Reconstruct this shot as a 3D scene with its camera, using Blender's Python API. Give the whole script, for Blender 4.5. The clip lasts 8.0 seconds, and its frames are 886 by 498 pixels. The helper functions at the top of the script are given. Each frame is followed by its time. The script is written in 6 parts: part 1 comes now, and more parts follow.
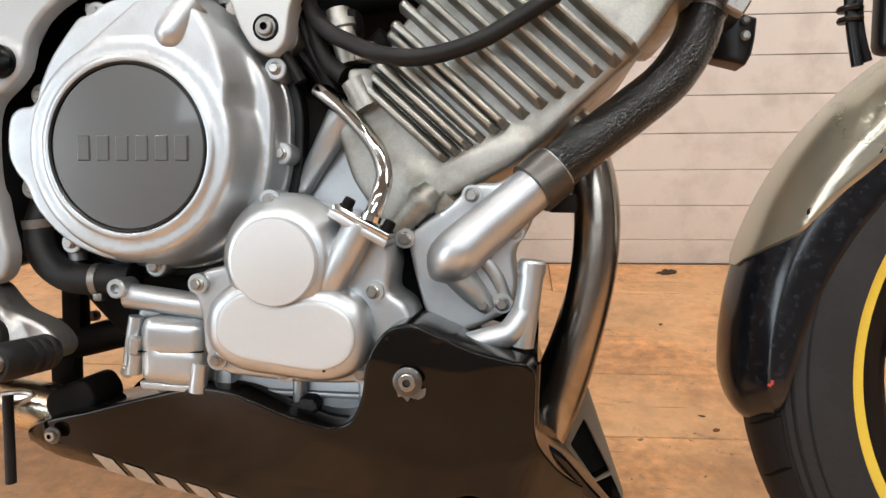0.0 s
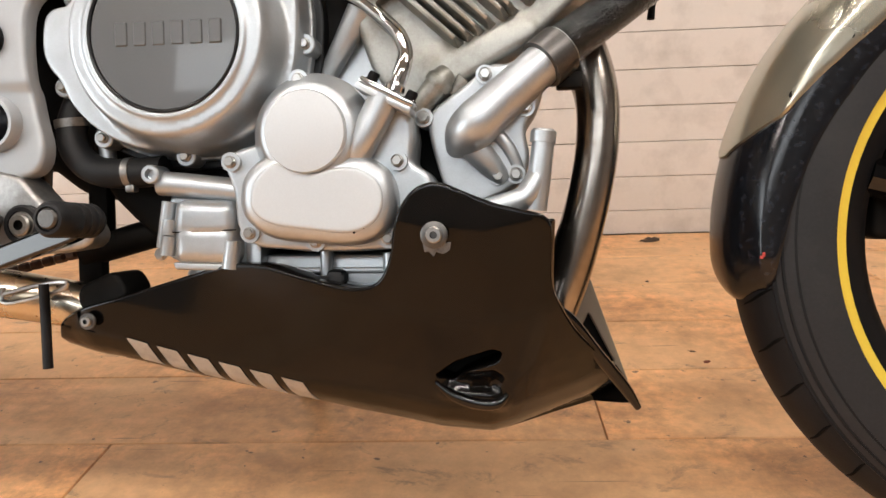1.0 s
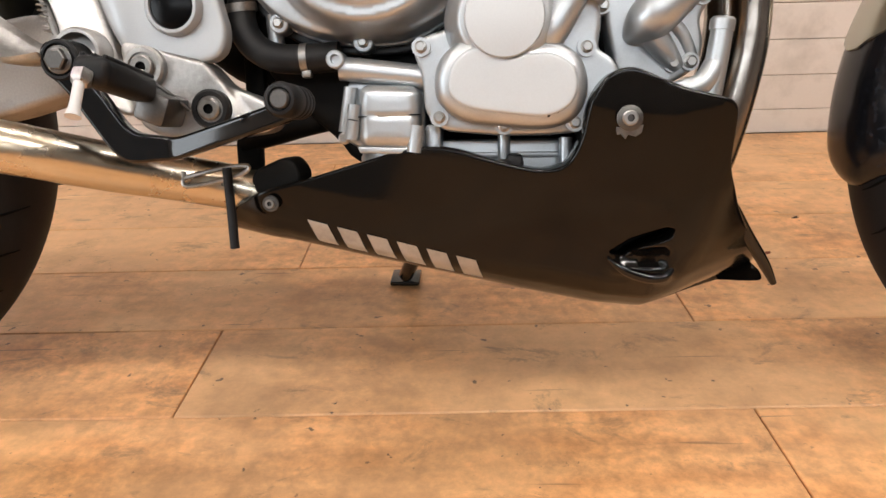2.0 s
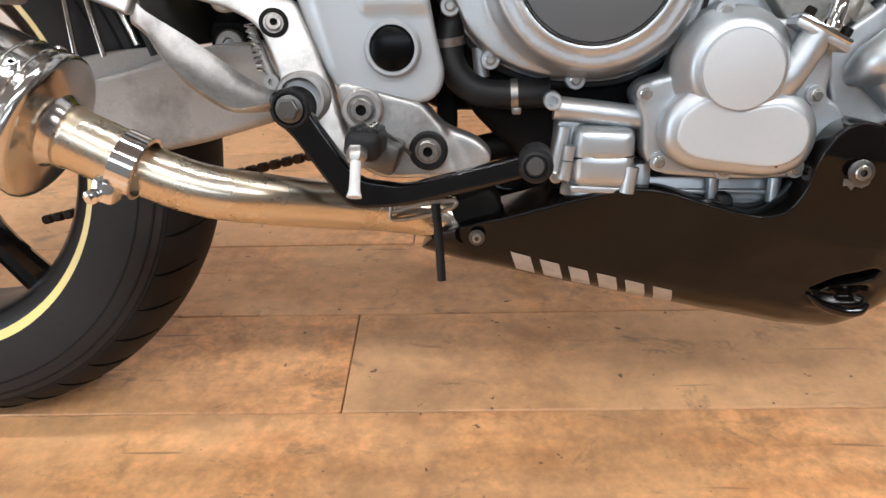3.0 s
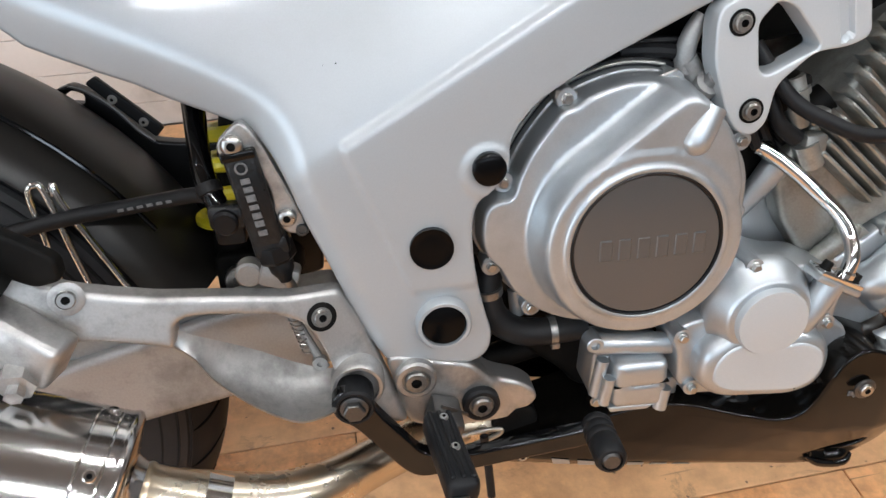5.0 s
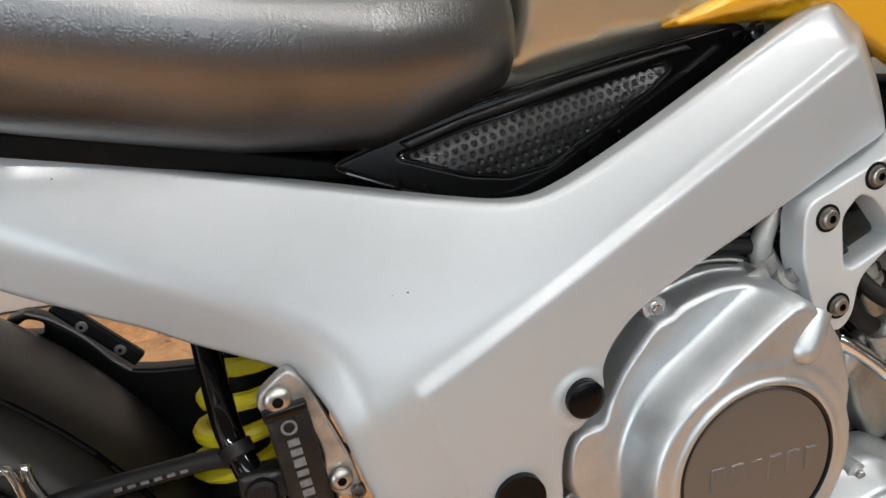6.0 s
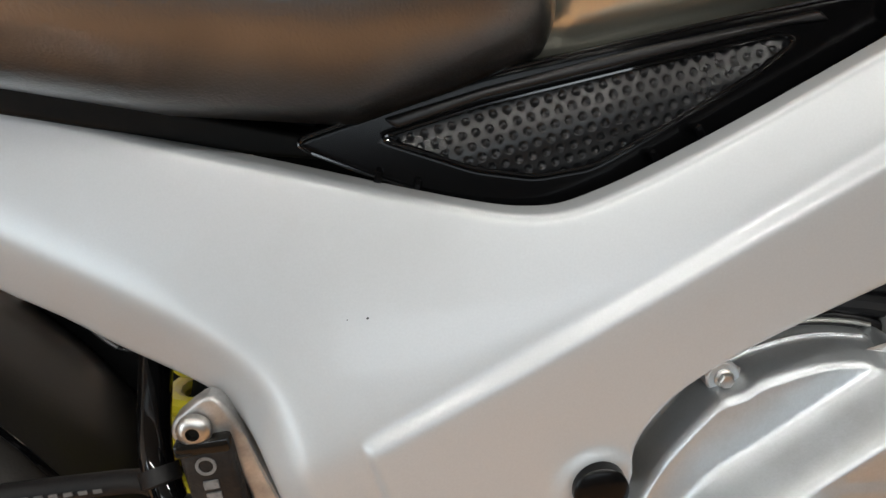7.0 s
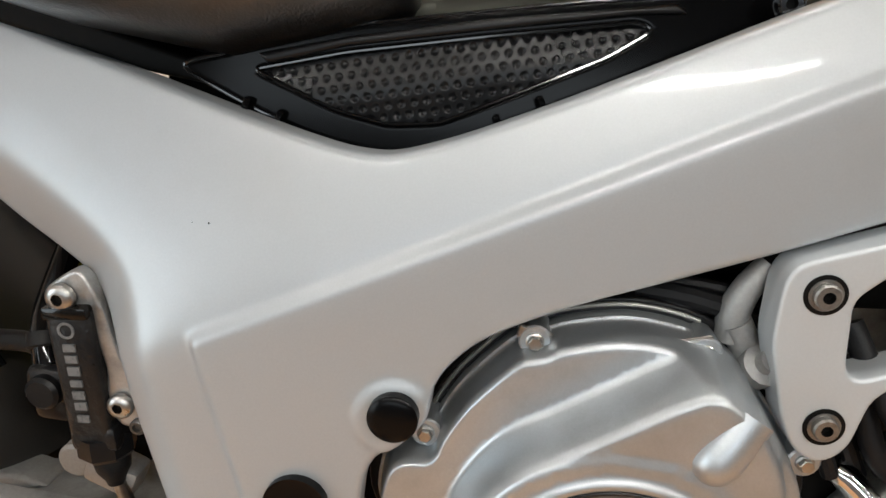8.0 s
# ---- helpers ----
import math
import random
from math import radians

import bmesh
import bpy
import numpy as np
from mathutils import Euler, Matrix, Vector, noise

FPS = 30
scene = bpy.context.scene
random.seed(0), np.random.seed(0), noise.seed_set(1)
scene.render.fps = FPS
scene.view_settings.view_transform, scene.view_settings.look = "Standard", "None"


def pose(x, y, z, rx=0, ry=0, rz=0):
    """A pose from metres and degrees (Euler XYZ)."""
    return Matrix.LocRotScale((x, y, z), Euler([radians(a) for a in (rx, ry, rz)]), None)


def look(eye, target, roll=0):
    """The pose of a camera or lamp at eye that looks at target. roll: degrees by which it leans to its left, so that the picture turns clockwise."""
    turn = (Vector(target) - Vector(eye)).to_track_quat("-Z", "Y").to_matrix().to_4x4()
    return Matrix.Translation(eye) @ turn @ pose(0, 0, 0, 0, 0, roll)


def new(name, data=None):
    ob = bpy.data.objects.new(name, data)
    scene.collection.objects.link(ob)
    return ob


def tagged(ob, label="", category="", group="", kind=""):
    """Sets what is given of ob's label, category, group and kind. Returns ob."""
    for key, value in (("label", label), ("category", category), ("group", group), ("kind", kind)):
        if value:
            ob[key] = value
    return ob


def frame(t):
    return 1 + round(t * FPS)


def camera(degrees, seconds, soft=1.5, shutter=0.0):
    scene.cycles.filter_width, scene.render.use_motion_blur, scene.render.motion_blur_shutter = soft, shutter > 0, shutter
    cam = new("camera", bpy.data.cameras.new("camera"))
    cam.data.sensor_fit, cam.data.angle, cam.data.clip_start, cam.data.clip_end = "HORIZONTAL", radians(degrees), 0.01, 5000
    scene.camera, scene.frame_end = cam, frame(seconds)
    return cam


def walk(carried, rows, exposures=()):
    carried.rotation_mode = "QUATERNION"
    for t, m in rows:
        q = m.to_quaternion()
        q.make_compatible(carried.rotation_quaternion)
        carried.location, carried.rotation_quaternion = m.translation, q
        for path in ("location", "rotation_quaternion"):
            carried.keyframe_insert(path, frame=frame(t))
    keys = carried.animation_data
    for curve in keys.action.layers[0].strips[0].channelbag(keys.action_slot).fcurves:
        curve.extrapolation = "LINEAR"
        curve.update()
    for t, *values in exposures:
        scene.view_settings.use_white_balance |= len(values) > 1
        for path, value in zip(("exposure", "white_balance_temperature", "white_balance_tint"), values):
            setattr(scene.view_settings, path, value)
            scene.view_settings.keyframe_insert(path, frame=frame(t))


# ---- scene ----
cam = camera(64.6, 8.0)
PATH = [
    (0, (0.042, 0.032, 0.57), (-0.044, 1.935, -0.041), -1.5),
    (0.5, (0.045, 0.001, 0.518), (-0.082, 1.927, -0.005), -2.1),
    (1, (0.008, -0.037, 0.475), (-0.009, 1.884, -0.082), -2.4),
    (1.5, (-0.064, -0.066, 0.459), (-0.025, 1.82, -0.204), -2.5),
    (1.7, (-0.102, -0.074, 0.462), (-0.059, 1.796, -0.247), -2.0),
    (2.8, (-0.307, -0.051, 0.549), (-0.226, 1.662, -0.479), -1.5),
    (3, (-0.332, -0.032, 0.583), (-0.3, 1.677, -0.456), -1.9),
    (3.5, (-0.367, 0.02, 0.644), (-0.253, 1.661, -0.494), -2.0),
    (4, (-0.391, 0.069, 0.712), (-0.132, 1.573, -0.581), -0.7),
    (4.5, (-0.406, 0.11, 0.794), (-0.187, 1.578, -0.546), -3.2),
    (4.7, (-0.415, 0.125, 0.816), (-0.183, 1.601, -0.513), -2.9),
    (5.8, (-0.529, 0.263, 0.862), (0.203, 1.792, -0.201), 1.7),
    (6, (-0.53, 0.295, 0.848), (0.169, 1.883, -0.146), 1.1),
    (6.5, (-0.499, 0.355, 0.824), (0.024, 2.018, -0.156), -1.1),
    (7, (-0.425, 0.368, 0.814), (-0.111, 2.031, -0.251), 0.9),
    (7.5, (-0.36, 0.348, 0.798), (-0.241, 2.013, -0.304), 2.7),
    (8, (-0.303, 0.316, 0.807), (-0.26, 2.011, -0.255), 5.5),
]
walk(cam, [(t, look(eye, target, roll)) for t, eye, target, roll in PATH],
     [(0, 0.10, 6550, 10), (1.5, 0.08, 7000, 13), (3, 0.0, 6150, 10), (4.5, -0.07, 5900, 9), (6, -0.17, 6360, 8), (7, -0.24, 6530, 8), (8, -0.37, 6560, 8)])

# ---- light ----
world = bpy.data.worlds.new("world")
scene.world = world
world.use_nodes = True
sky = world.node_tree.nodes.new("ShaderNodeTexSky")
sky.sky_type, sky.sun_disc = "NISHITA", False
sky.sun_elevation, sky.sun_rotation = radians(38), radians(150)
world.node_tree.links.new(sky.outputs["Color"], world.node_tree.nodes["Background"].inputs["Color"])
world.node_tree.nodes["Background"].inputs["Strength"].default_value = 0.12

ROOM = pose(0, 0, 0, 0, 0, -2.9)          # the room stands a little turned to the world
WALL_Y, BACK_Y, WEST_X, EAST_X, CEIL_Z = 1.693, -3.2, -3.6, 3.4, 2.7


def area_lamp(name, m, width, height, power, colour):
    lamp = bpy.data.lights.new(name, "AREA")
    lamp.shape, lamp.size, lamp.size_y, lamp.energy, lamp.color = "RECTANGLE", width, height, power, colour
    ob = new(name, lamp)
    ob.matrix_world = m
    return ob


# fill lamp at an added high strip window behind the camera; tubes under ceiling
area_lamp("window_fill", ROOM @ pose(-0.6, BACK_Y + 0.05, 2.25, 90, 0, 0), 3.6, 0.5, 35, (0.86, 0.94, 1.0))
area_lamp("door_daylight", ROOM @ pose(WEST_X + 0.03, -1.6, 1.1, 0, -90, 0), 1.9, 1.7, 62, (0.84, 0.93, 1.0))
TUBES = [(-1.9, -1.1, 25), (-0.2, -1.1, 34), (1.5, -1.1, 38), (-1.9, 0.7, 14), (-0.2, 0.7, 14), (1.5, 0.7, 16)]
for tx, ty, watts in TUBES:
    area_lamp("tube_light", ROOM @ pose(tx, ty, CEIL_Z - 0.20, 0, 0, 0), 1.2, 0.06, watts, (1.0, 0.97, 0.93))
scene.view_settings.exposure = 0.0

# ---- materials ----
def material(name, colour, rough=0.5, metal=0.0, coat=0.0, grain=200.0, vary=0.12, bump=0.0, bump_scale=400.0,
             stain=None, stain_scale=9.0, stain_amount=0.0, rough_vary=0.08, coat_rough=0.05, specular=0.5):
    m = bpy.data.materials.new(name)
    m.use_nodes = True
    t, L = m.node_tree.nodes, m.node_tree.links.new
    b = t["Principled BSDF"]
    b.inputs["Metallic"].default_value = metal
    b.inputs["Coat Weight"].default_value = coat
    b.inputs["Coat Roughness"].default_value = coat_rough
    b.inputs["Specular IOR Level"].default_value = specular
    co = t.new("ShaderNodeTexCoord")
    fine, wide = t.new("ShaderNodeTexNoise"), t.new("ShaderNodeTexNoise")
    fine.inputs["Scale"].default_value, fine.inputs["Detail"].default_value = grain, 3
    wide.inputs["Scale"].default_value, wide.inputs["Detail"].default_value, wide.inputs["Roughness"].default_value = stain_scale, 6, 0.62
    for n in (fine, wide):
        L(co.outputs["Object"], n.inputs["Vector"])
    mix = t.new("ShaderNodeMix")
    mix.data_type = "RGBA"
    mix.inputs["A"].default_value = (*[c * (1 - vary) for c in colour], 1)
    mix.inputs["B"].default_value = (*[min(1, c * (1 + vary)) for c in colour], 1)
    L(fine.outputs["Fac"], mix.inputs["Factor"])
    out = mix.outputs["Result"]
    ramp = t.new("ShaderNodeMapRange")
    ramp.inputs["From Min"].default_value, ramp.inputs["From Max"].default_value = 0.48, 0.72
    ramp.inputs["To Max"].default_value = stain_amount
    L(wide.outputs["Fac"], ramp.inputs["Value"])
    if stain:
        mix2 = t.new("ShaderNodeMix")
        mix2.data_type = "RGBA"
        mix2.inputs["B"].default_value = (*stain, 1)
        L(out, mix2.inputs["A"])
        L(ramp.outputs["Result"], mix2.inputs["Factor"])
        out = mix2.outputs["Result"]
    L(out, b.inputs["Base Color"])
    rr = t.new("ShaderNodeMapRange")
    rr.inputs["To Min"].default_value, rr.inputs["To Max"].default_value = max(0.02, rough - rough_vary), rough + rough_vary
    L(wide.outputs["Fac"], rr.inputs["Value"])
    L(rr.outputs["Result"], b.inputs["Roughness"])
    if bump:
        bn, bp = t.new("ShaderNodeTexNoise"), t.new("ShaderNodeBump")
        bn.inputs["Scale"].default_value, bn.inputs["Detail"].default_value = bump_scale, 4
        bp.inputs["Strength"].default_value, bp.inputs["Distance"].default_value = bump, 0.002
        L(co.outputs["Object"], bn.inputs["Vector"])
        L(bn.outputs["Fac"], bp.inputs["Height"])
        L(bp.outputs["Normal"], b.inputs["Normal"])
    return m


FRAME_PAINT = material("silver_frame_paint", (0.402, 0.42, 0.433), 0.40, 0.38, 0.24, 900, 0.05, rough_vary=0.03, specular=0.4, coat_rough=0.06, stain=(0.35, 0.352, 0.348), stain_scale=7, stain_amount=0.5)
ENGINE_PAINT = material("silver_engine_paint", (0.490, 0.520, 0.540), 0.39, 0.82, 0.0, 800, 0.08, bump=0.05, bump_scale=900, stain=(0.29, 0.285, 0.275), stain_scale=14, stain_amount=0.45)
CAP_PAINT = material("pale_satin_paint", (0.53, 0.555, 0.57), 0.5, 0.45, 0.0, 700, 0.05, bump=0.03, bump_scale=1200, specular=0.3)
CAST = material("raw_cast_aluminium", (0.37, 0.37, 0.345), 0.44, 0.82, 0.0, 500, 0.18, bump=0.12, bump_scale=1500, stain=(0.15, 0.14, 0.11), stain_scale=30, stain_amount=0.7)
ALLOY = material("worn_brushed_alloy", (0.50, 0.49, 0.475), 0.42, 0.92, 0.0, 600, 0.12, bump=0.10, bump_scale=500, stain=(0.13, 0.12, 0.11), stain_scale=22, stain_amount=0.8, rough_vary=0.16)
CHROME = material("chrome", (0.78, 0.77, 0.75), 0.10, 1.0, 0.0, 300, 0.04, rough_vary=0.03)
STEEL = material("zinc_steel", (0.45, 0.44, 0.42), 0.3, 1.0, 0.0, 500, 0.15, stain=(0.15, 0.12, 0.09), stain_scale=120, stain_amount=0.5)
BLACK_GLOSS = material("black_gloss_plastic", (0.0035, 0.003, 0.0025), 0.13, 0.0, 0.0, 500, 0.3, stain=(0.010, 0.008, 0.0065), stain_scale=12, stain_amount=0.4, specular=0.26)
BLACK_SATIN = material("black_satin_plastic", (0.005, 0.005, 0.0055), 0.34, 0.0, 0.0, 600, 0.25, bump=0.06, bump_scale=800, specular=0.28)
BLACK_PAINT = material("black_lacquer", (0.002, 0.002, 0.0022), 0.07, 0.0, 0.0, 500, 0.2, specular=0.5, rough_vary=0.03)
RUBBER = material("black_rubber", (0.007, 0.007, 0.0078), 0.5, 0.0, 0.0, 500, 0.3, bump=0.12, bump_scale=700, stain=(0.03, 0.028, 0.025), stain_scale=30, stain_amount=0.4, specular=0.25)
SWING_ALLOY = material("matt_cast_alloy", (0.41, 0.405, 0.395), 0.58, 0.72, 0.0, 500, 0.15, bump=0.12, bump_scale=420, stain=(0.10, 0.09, 0.08), stain_scale=14, stain_amount=0.75)
HOSE = material("polished_black_hose", (0.003, 0.003, 0.0032), 0.11, 0.0, 0.0, 400, 0.3, bump=0.26, bump_scale=900, specular=0.5)
TYRE = material("tyre_rubber", (0.0075, 0.008, 0.0095), 0.60, 0.0, 0.0, 350, 0.25, bump=0.08, bump_scale=500, stain=(0.020, 0.020, 0.021), stain_scale=11, stain_amount=0.4, specular=0.20)
SIDEWALL = material("tyre_sidewall_rubber", (0.019, 0.0193, 0.021), 0.58, 0.0, 0.0, 350, 0.2, bump=0.06, bump_scale=700, stain=(0.038, 0.038, 0.038), stain_scale=14, stain_amount=0.4, specular=0.25)
# grimy metal; its near-black also stands in for shade in gaps and recesses
DARK = material("grimy_metal_void_black", (0.0035, 0.0033, 0.003), 0.6, 0.0, 0.0, 300, 0.4, stain=(0.014, 0.012, 0.010), stain_scale=25, stain_amount=0.5, specular=0.12)
YELLOW = material("yellow_paint", (0.74, 0.54, 0.07), 0.3, 0.0, 0.3, 500, 0.06)
SPRING = material("yellow_spring_coat", (0.62, 0.54, 0.02), 0.38, 0.0, 0.2, 500, 0.1)
GOLD = material("champagne_paint", (0.49, 0.475, 0.39), 0.29, 0.85, 0.5, 900, 0.06, specular=0.4)
AMBER = material("amber_yellow_paint", (0.70, 0.36, 0.012), 0.28, 0.1, 0.7, 700, 0.06)
RED = material("red_mark", (0.5, 0.06, 0.05), 0.5)
DECAL = material("silver_decal", (0.42, 0.40, 0.37), 0.42, 0.3, 0.0, 500, 0.1, stain=(0.2, 0.18, 0.15), stain_scale=60, stain_amount=0.5)
BADGE = material("grey_badge_lacquer", (0.125, 0.126, 0.126), 0.34, 0.6, 0.45, 800, 0.05, specular=0.4)
TRIM_BLACK = material("black_trim_lacquer", (0.002, 0.002, 0.0022), 0.13, 0.0, 0.0, 500, 0.2, specular=0.09, rough_vary=0.02)
DUSTY = material("dusty_champagne_plastic", (0.17, 0.14, 0.105), 0.42, 0.0, 0.0, 500, 0.1, stain=(0.2, 0.15, 0.10), stain_scale=18, stain_amount=0.5)
CYLINDER_BLACK = material("scuffed_black_anodising", (0.007, 0.007, 0.0075), 0.30, 0.0, 0.0, 400, 0.4, bump=0.35, bump_scale=260, stain=(0.028, 0.026, 0.024), stain_scale=70, stain_amount=0.5, specular=0.34)
PLUG_BLACK = material("black_plug_plastic", (0.002, 0.002, 0.0022), 0.24, 0.0, 0.0, 500, 0.2, specular=0.13)
MARK_GREY = material("worn_grey_marking", (0.14, 0.14, 0.14), 0.5, stain=(0.03, 0.03, 0.03), stain_scale=260, stain_amount=0.8)
PEARL = material("white_decal", (0.6, 0.6, 0.6), 0.45)
EXHAUST = material("stainless_exhaust", (0.64, 0.585, 0.49), 0.27, 1.0, 0.0, 200, 0.06, stain=(0.58, 0.43, 0.24), stain_scale=13, stain_amount=0.9, rough_vary=0.09)
CAN_STEEL = material("polished_stainless", (0.60, 0.585, 0.57), 0.17, 1.0, 0.0, 200, 0.05, stain=(0.45, 0.39, 0.33), stain_scale=9, stain_amount=0.3, rough_vary=0.05)
MESH_BLACK = material("black_mesh_plastic", (0.006, 0.0063, 0.007), 0.28, 0.0, 0.0, 600, 0.25, specular=0.26)
FENDER_BLACK = material("spotted_black_lacquer", (0.005, 0.0055, 0.007), 0.2, 0.0, 0.0, 500, 0.2, stain=(0.022, 0.026, 0.036), stain_scale=190, stain_amount=0.6, specular=0.45)
GROOVE = material("groove_shade_black", (0.004, 0.004, 0.004), 0.9, specular=0.08)
GREY_BOLT = material("dull_grey_steel", (0.30, 0.29, 0.275), 0.36, 0.9, 0.0, 500, 0.2, stain=(0.10, 0.09, 0.08), stain_scale=160, stain_amount=0.6)
DULL_BOLT = material("dull_dark_steel", (0.12, 0.115, 0.11), 0.4, 0.9, 0.0, 500, 0.2)
HEADER = material("heat_dulled_steel", (0.38, 0.345, 0.31), 0.24, 1.0, 0.0, 150, 0.1, stain=(0.13, 0.10, 0.075), stain_scale=16, stain_amount=0.8)
LEATHER = material("black_seat_vinyl", (0.006, 0.006, 0.0065), 0.36, 0.0, 1.0, 300, 0.2, rough_vary=0.08, specular=0.38, coat_rough=0.31)
SLEEVE = material("ribbed_black_hose", (0.003, 0.003, 0.0032), 0.045, 0.0, 0.0, 400, 0.3, bump=0.8, bump_scale=560, specular=0.55, rough_vary=0.01)
CHAIN = material("rusty_oiled_chain", (0.030, 0.014, 0.008), 0.55, 0.3, 0.0, 300, 0.4, stain=(0.085, 0.035, 0.015), stain_scale=120, stain_amount=0.8)
DARK_SCRAP = material("dark_dry_scrap", (0.06, 0.035, 0.02), 0.8, 0.0, 0.0, 300, 0.4)
RUST_SCRAP = material("rusty_dry_leaf", (0.16, 0.045, 0.02), 0.8, 0.0, 0.0, 300, 0.4)
HUGGER = material("dusty_black_plastic", (0.014, 0.0125, 0.011), 0.38, 0.0, 0.0, 500, 0.25, bump=0.05, bump_scale=700, stain=(0.018, 0.016, 0.014), stain_scale=9, stain_amount=0.4, specular=0.38)


def leather_grain():
    t, L = LEATHER.node_tree.nodes, LEATHER.node_tree.links.new
    co, vo, bp = t.new("ShaderNodeTexCoord"), t.new("ShaderNodeTexVoronoi"), t.new("ShaderNodeBump")
    vo.feature, vo.inputs["Scale"].default_value = "DISTANCE_TO_EDGE", 480
    bp.inputs["Strength"].default_value, bp.inputs["Distance"].default_value = 0.20, 0.0010
    L(co.outputs["Object"], vo.inputs["Vector"])
    wr, bp2 = t.new("ShaderNodeTexNoise"), t.new("ShaderNodeBump")
    wr.inputs["Scale"].default_value, wr.inputs["Detail"].default_value, wr.inputs["Distortion"].default_value = 130, 5, 1.2
    bp2.inputs["Strength"].default_value, bp2.inputs["Distance"].default_value = 0.17, 0.002
    mp = t.new("ShaderNodeMapping")
    mp.inputs["Scale"].default_value = (1.5, 1.0, 0.6)
    L(co.outputs["Object"], mp.inputs["Vector"])
    L(mp.outputs["Vector"], wr.inputs["Vector"])
    L(wr.outputs["Fac"], bp2.inputs["Height"])
    L(bp2.outputs["Normal"], bp.inputs["Normal"])
    L(vo.outputs["Distance"], bp.inputs["Height"])
    # coat weight: thin where the seat meets the base, full along the flank
    xyz, coat_ramp, worn, patch = t.new("ShaderNodeSeparateXYZ"), t.new("ShaderNodeMapRange"), t.new("ShaderNodeMath"), t.new("ShaderNodeTexNoise")
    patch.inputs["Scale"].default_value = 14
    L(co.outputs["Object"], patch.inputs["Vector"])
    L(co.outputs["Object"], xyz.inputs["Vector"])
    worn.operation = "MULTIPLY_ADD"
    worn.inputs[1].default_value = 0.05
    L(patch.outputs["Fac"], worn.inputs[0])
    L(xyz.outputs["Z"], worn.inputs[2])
    coat_ramp.interpolation_type = "SMOOTHSTEP"
    coat_ramp.inputs["From Min"].default_value, coat_ramp.inputs["From Max"].default_value = 0.722, 0.772
    coat_ramp.inputs["To Min"].default_value, coat_ramp.inputs["To Max"].default_value = 0.16, 1.0
    L(worn.outputs["Value"], coat_ramp.inputs["Value"])
    L(coat_ramp.outputs["Result"], t["Principled BSDF"].inputs["Coat Weight"])
    for socket in ("Normal", "Coat Normal"):
        L(bp.outputs["Normal"], t["Principled BSDF"].inputs[socket])


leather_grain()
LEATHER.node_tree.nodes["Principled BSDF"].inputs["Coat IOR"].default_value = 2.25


# ---- mesh helpers ----
def link(name, mesh, material_, parent, label="", sharp=35):
    if material_ and not mesh.materials:
        mesh.materials.append(material_)
    ob = new(name, mesh)
    ob.parent = parent
    return tagged(ob, label)


def part(name, bm, material_, parent, label="", sharp=35, flat=False):
    """One bmesh as one mesh object under a thing or a part."""
    bmesh.ops.recalc_face_normals(bm, faces=bm.faces)
    mesh = bpy.data.meshes.new(name)
    bm.to_mesh(mesh)
    bm.free()
    if not flat:
        mesh.shade_smooth()
        mesh.set_sharp_from_angle(angle=radians(sharp))
    return link(name, mesh, material_, parent, label)


def rounded(points, r, seg=4):
    """A polygon in (x, z) whose corners are rounded by r."""
    out, n = [], len(points)
    for i in range(n):
        a, b, c = (np.array(points[(i + k) % n], float) for k in (-1, 0, 1))
        la, lc = np.linalg.norm(a - b), np.linalg.norm(c - b)
        p = b + (a - b) / la * min(r, la * 0.45)
        q = b + (c - b) / lc * min(r, lc * 0.45)
        for k in range(seg + 1):
            u = k / seg
            out.append(tuple((1 - u) ** 2 * p + 2 * u * (1 - u) * b + u * u * q))
    return out


def curve(points, per=6, closed=False):
    """Catmull-Rom through the points."""
    p = [np.array(v, float) for v in points]
    n, out = len(p), []
    for i in range(n if closed else n - 1):
        if closed:
            a, b, c, d = p[i - 1], p[i], p[(i + 1) % n], p[(i + 2) % n]
        else:
            a, b, c, d = p[max(i - 1, 0)], p[i], p[i + 1], p[min(i + 2, n - 1)]
        for k in range(per):
            u = k / per
            out.append(tuple(0.5 * (2 * b + (c - a) * u + (2 * a - 5 * b + 4 * c - d) * u * u + (3 * b - a - 3 * c + d) * u ** 3)))
    if not closed:
        out.append(tuple(p[-1]))
    return out


def ring_points(cx, cz, r, n=32):
    return [(cx + r * math.cos(2 * math.pi * k / n), cz + r * math.sin(2 * math.pi * k / n)) for k in range(n)]


def dense(loop, step):
    out, n = [], len(loop)
    for i in range(n):
        a, b = np.array(loop[i]), np.array(loop[(i + 1) % n])
        m = max(1, int(np.ceil(np.linalg.norm(b - a) / step)))
        out += [a + (b - a) * k / m for k in range(m)]
    return np.array(out)


def inside(px, pz, loop):
    hit = np.zeros(px.shape, bool)
    for (x0, z0), (x1, z1) in zip(loop, np.roll(loop, -1, 0)):
        if z0 != z1:
            hit ^= ((z0 > pz) != (z1 > pz)) & (px < (x1 - x0) * (pz - z0) / (z1 - z0) + x0)
    return hit


def to_loop(px, pz, loops):
    best = np.full(px.shape, 9.0)
    for loop in loops:
        for a, b in zip(loop, np.roll(loop, -1, 0)):
            d = b - a
            u = np.clip(((px - a[0]) * d[0] + (pz - a[1]) * d[1]) / max(d @ d, 1e-12), 0, 1)
            best = np.minimum(best, np.hypot(px - a[0] - u * d[0], pz - a[1] - u * d[1]))
    return best


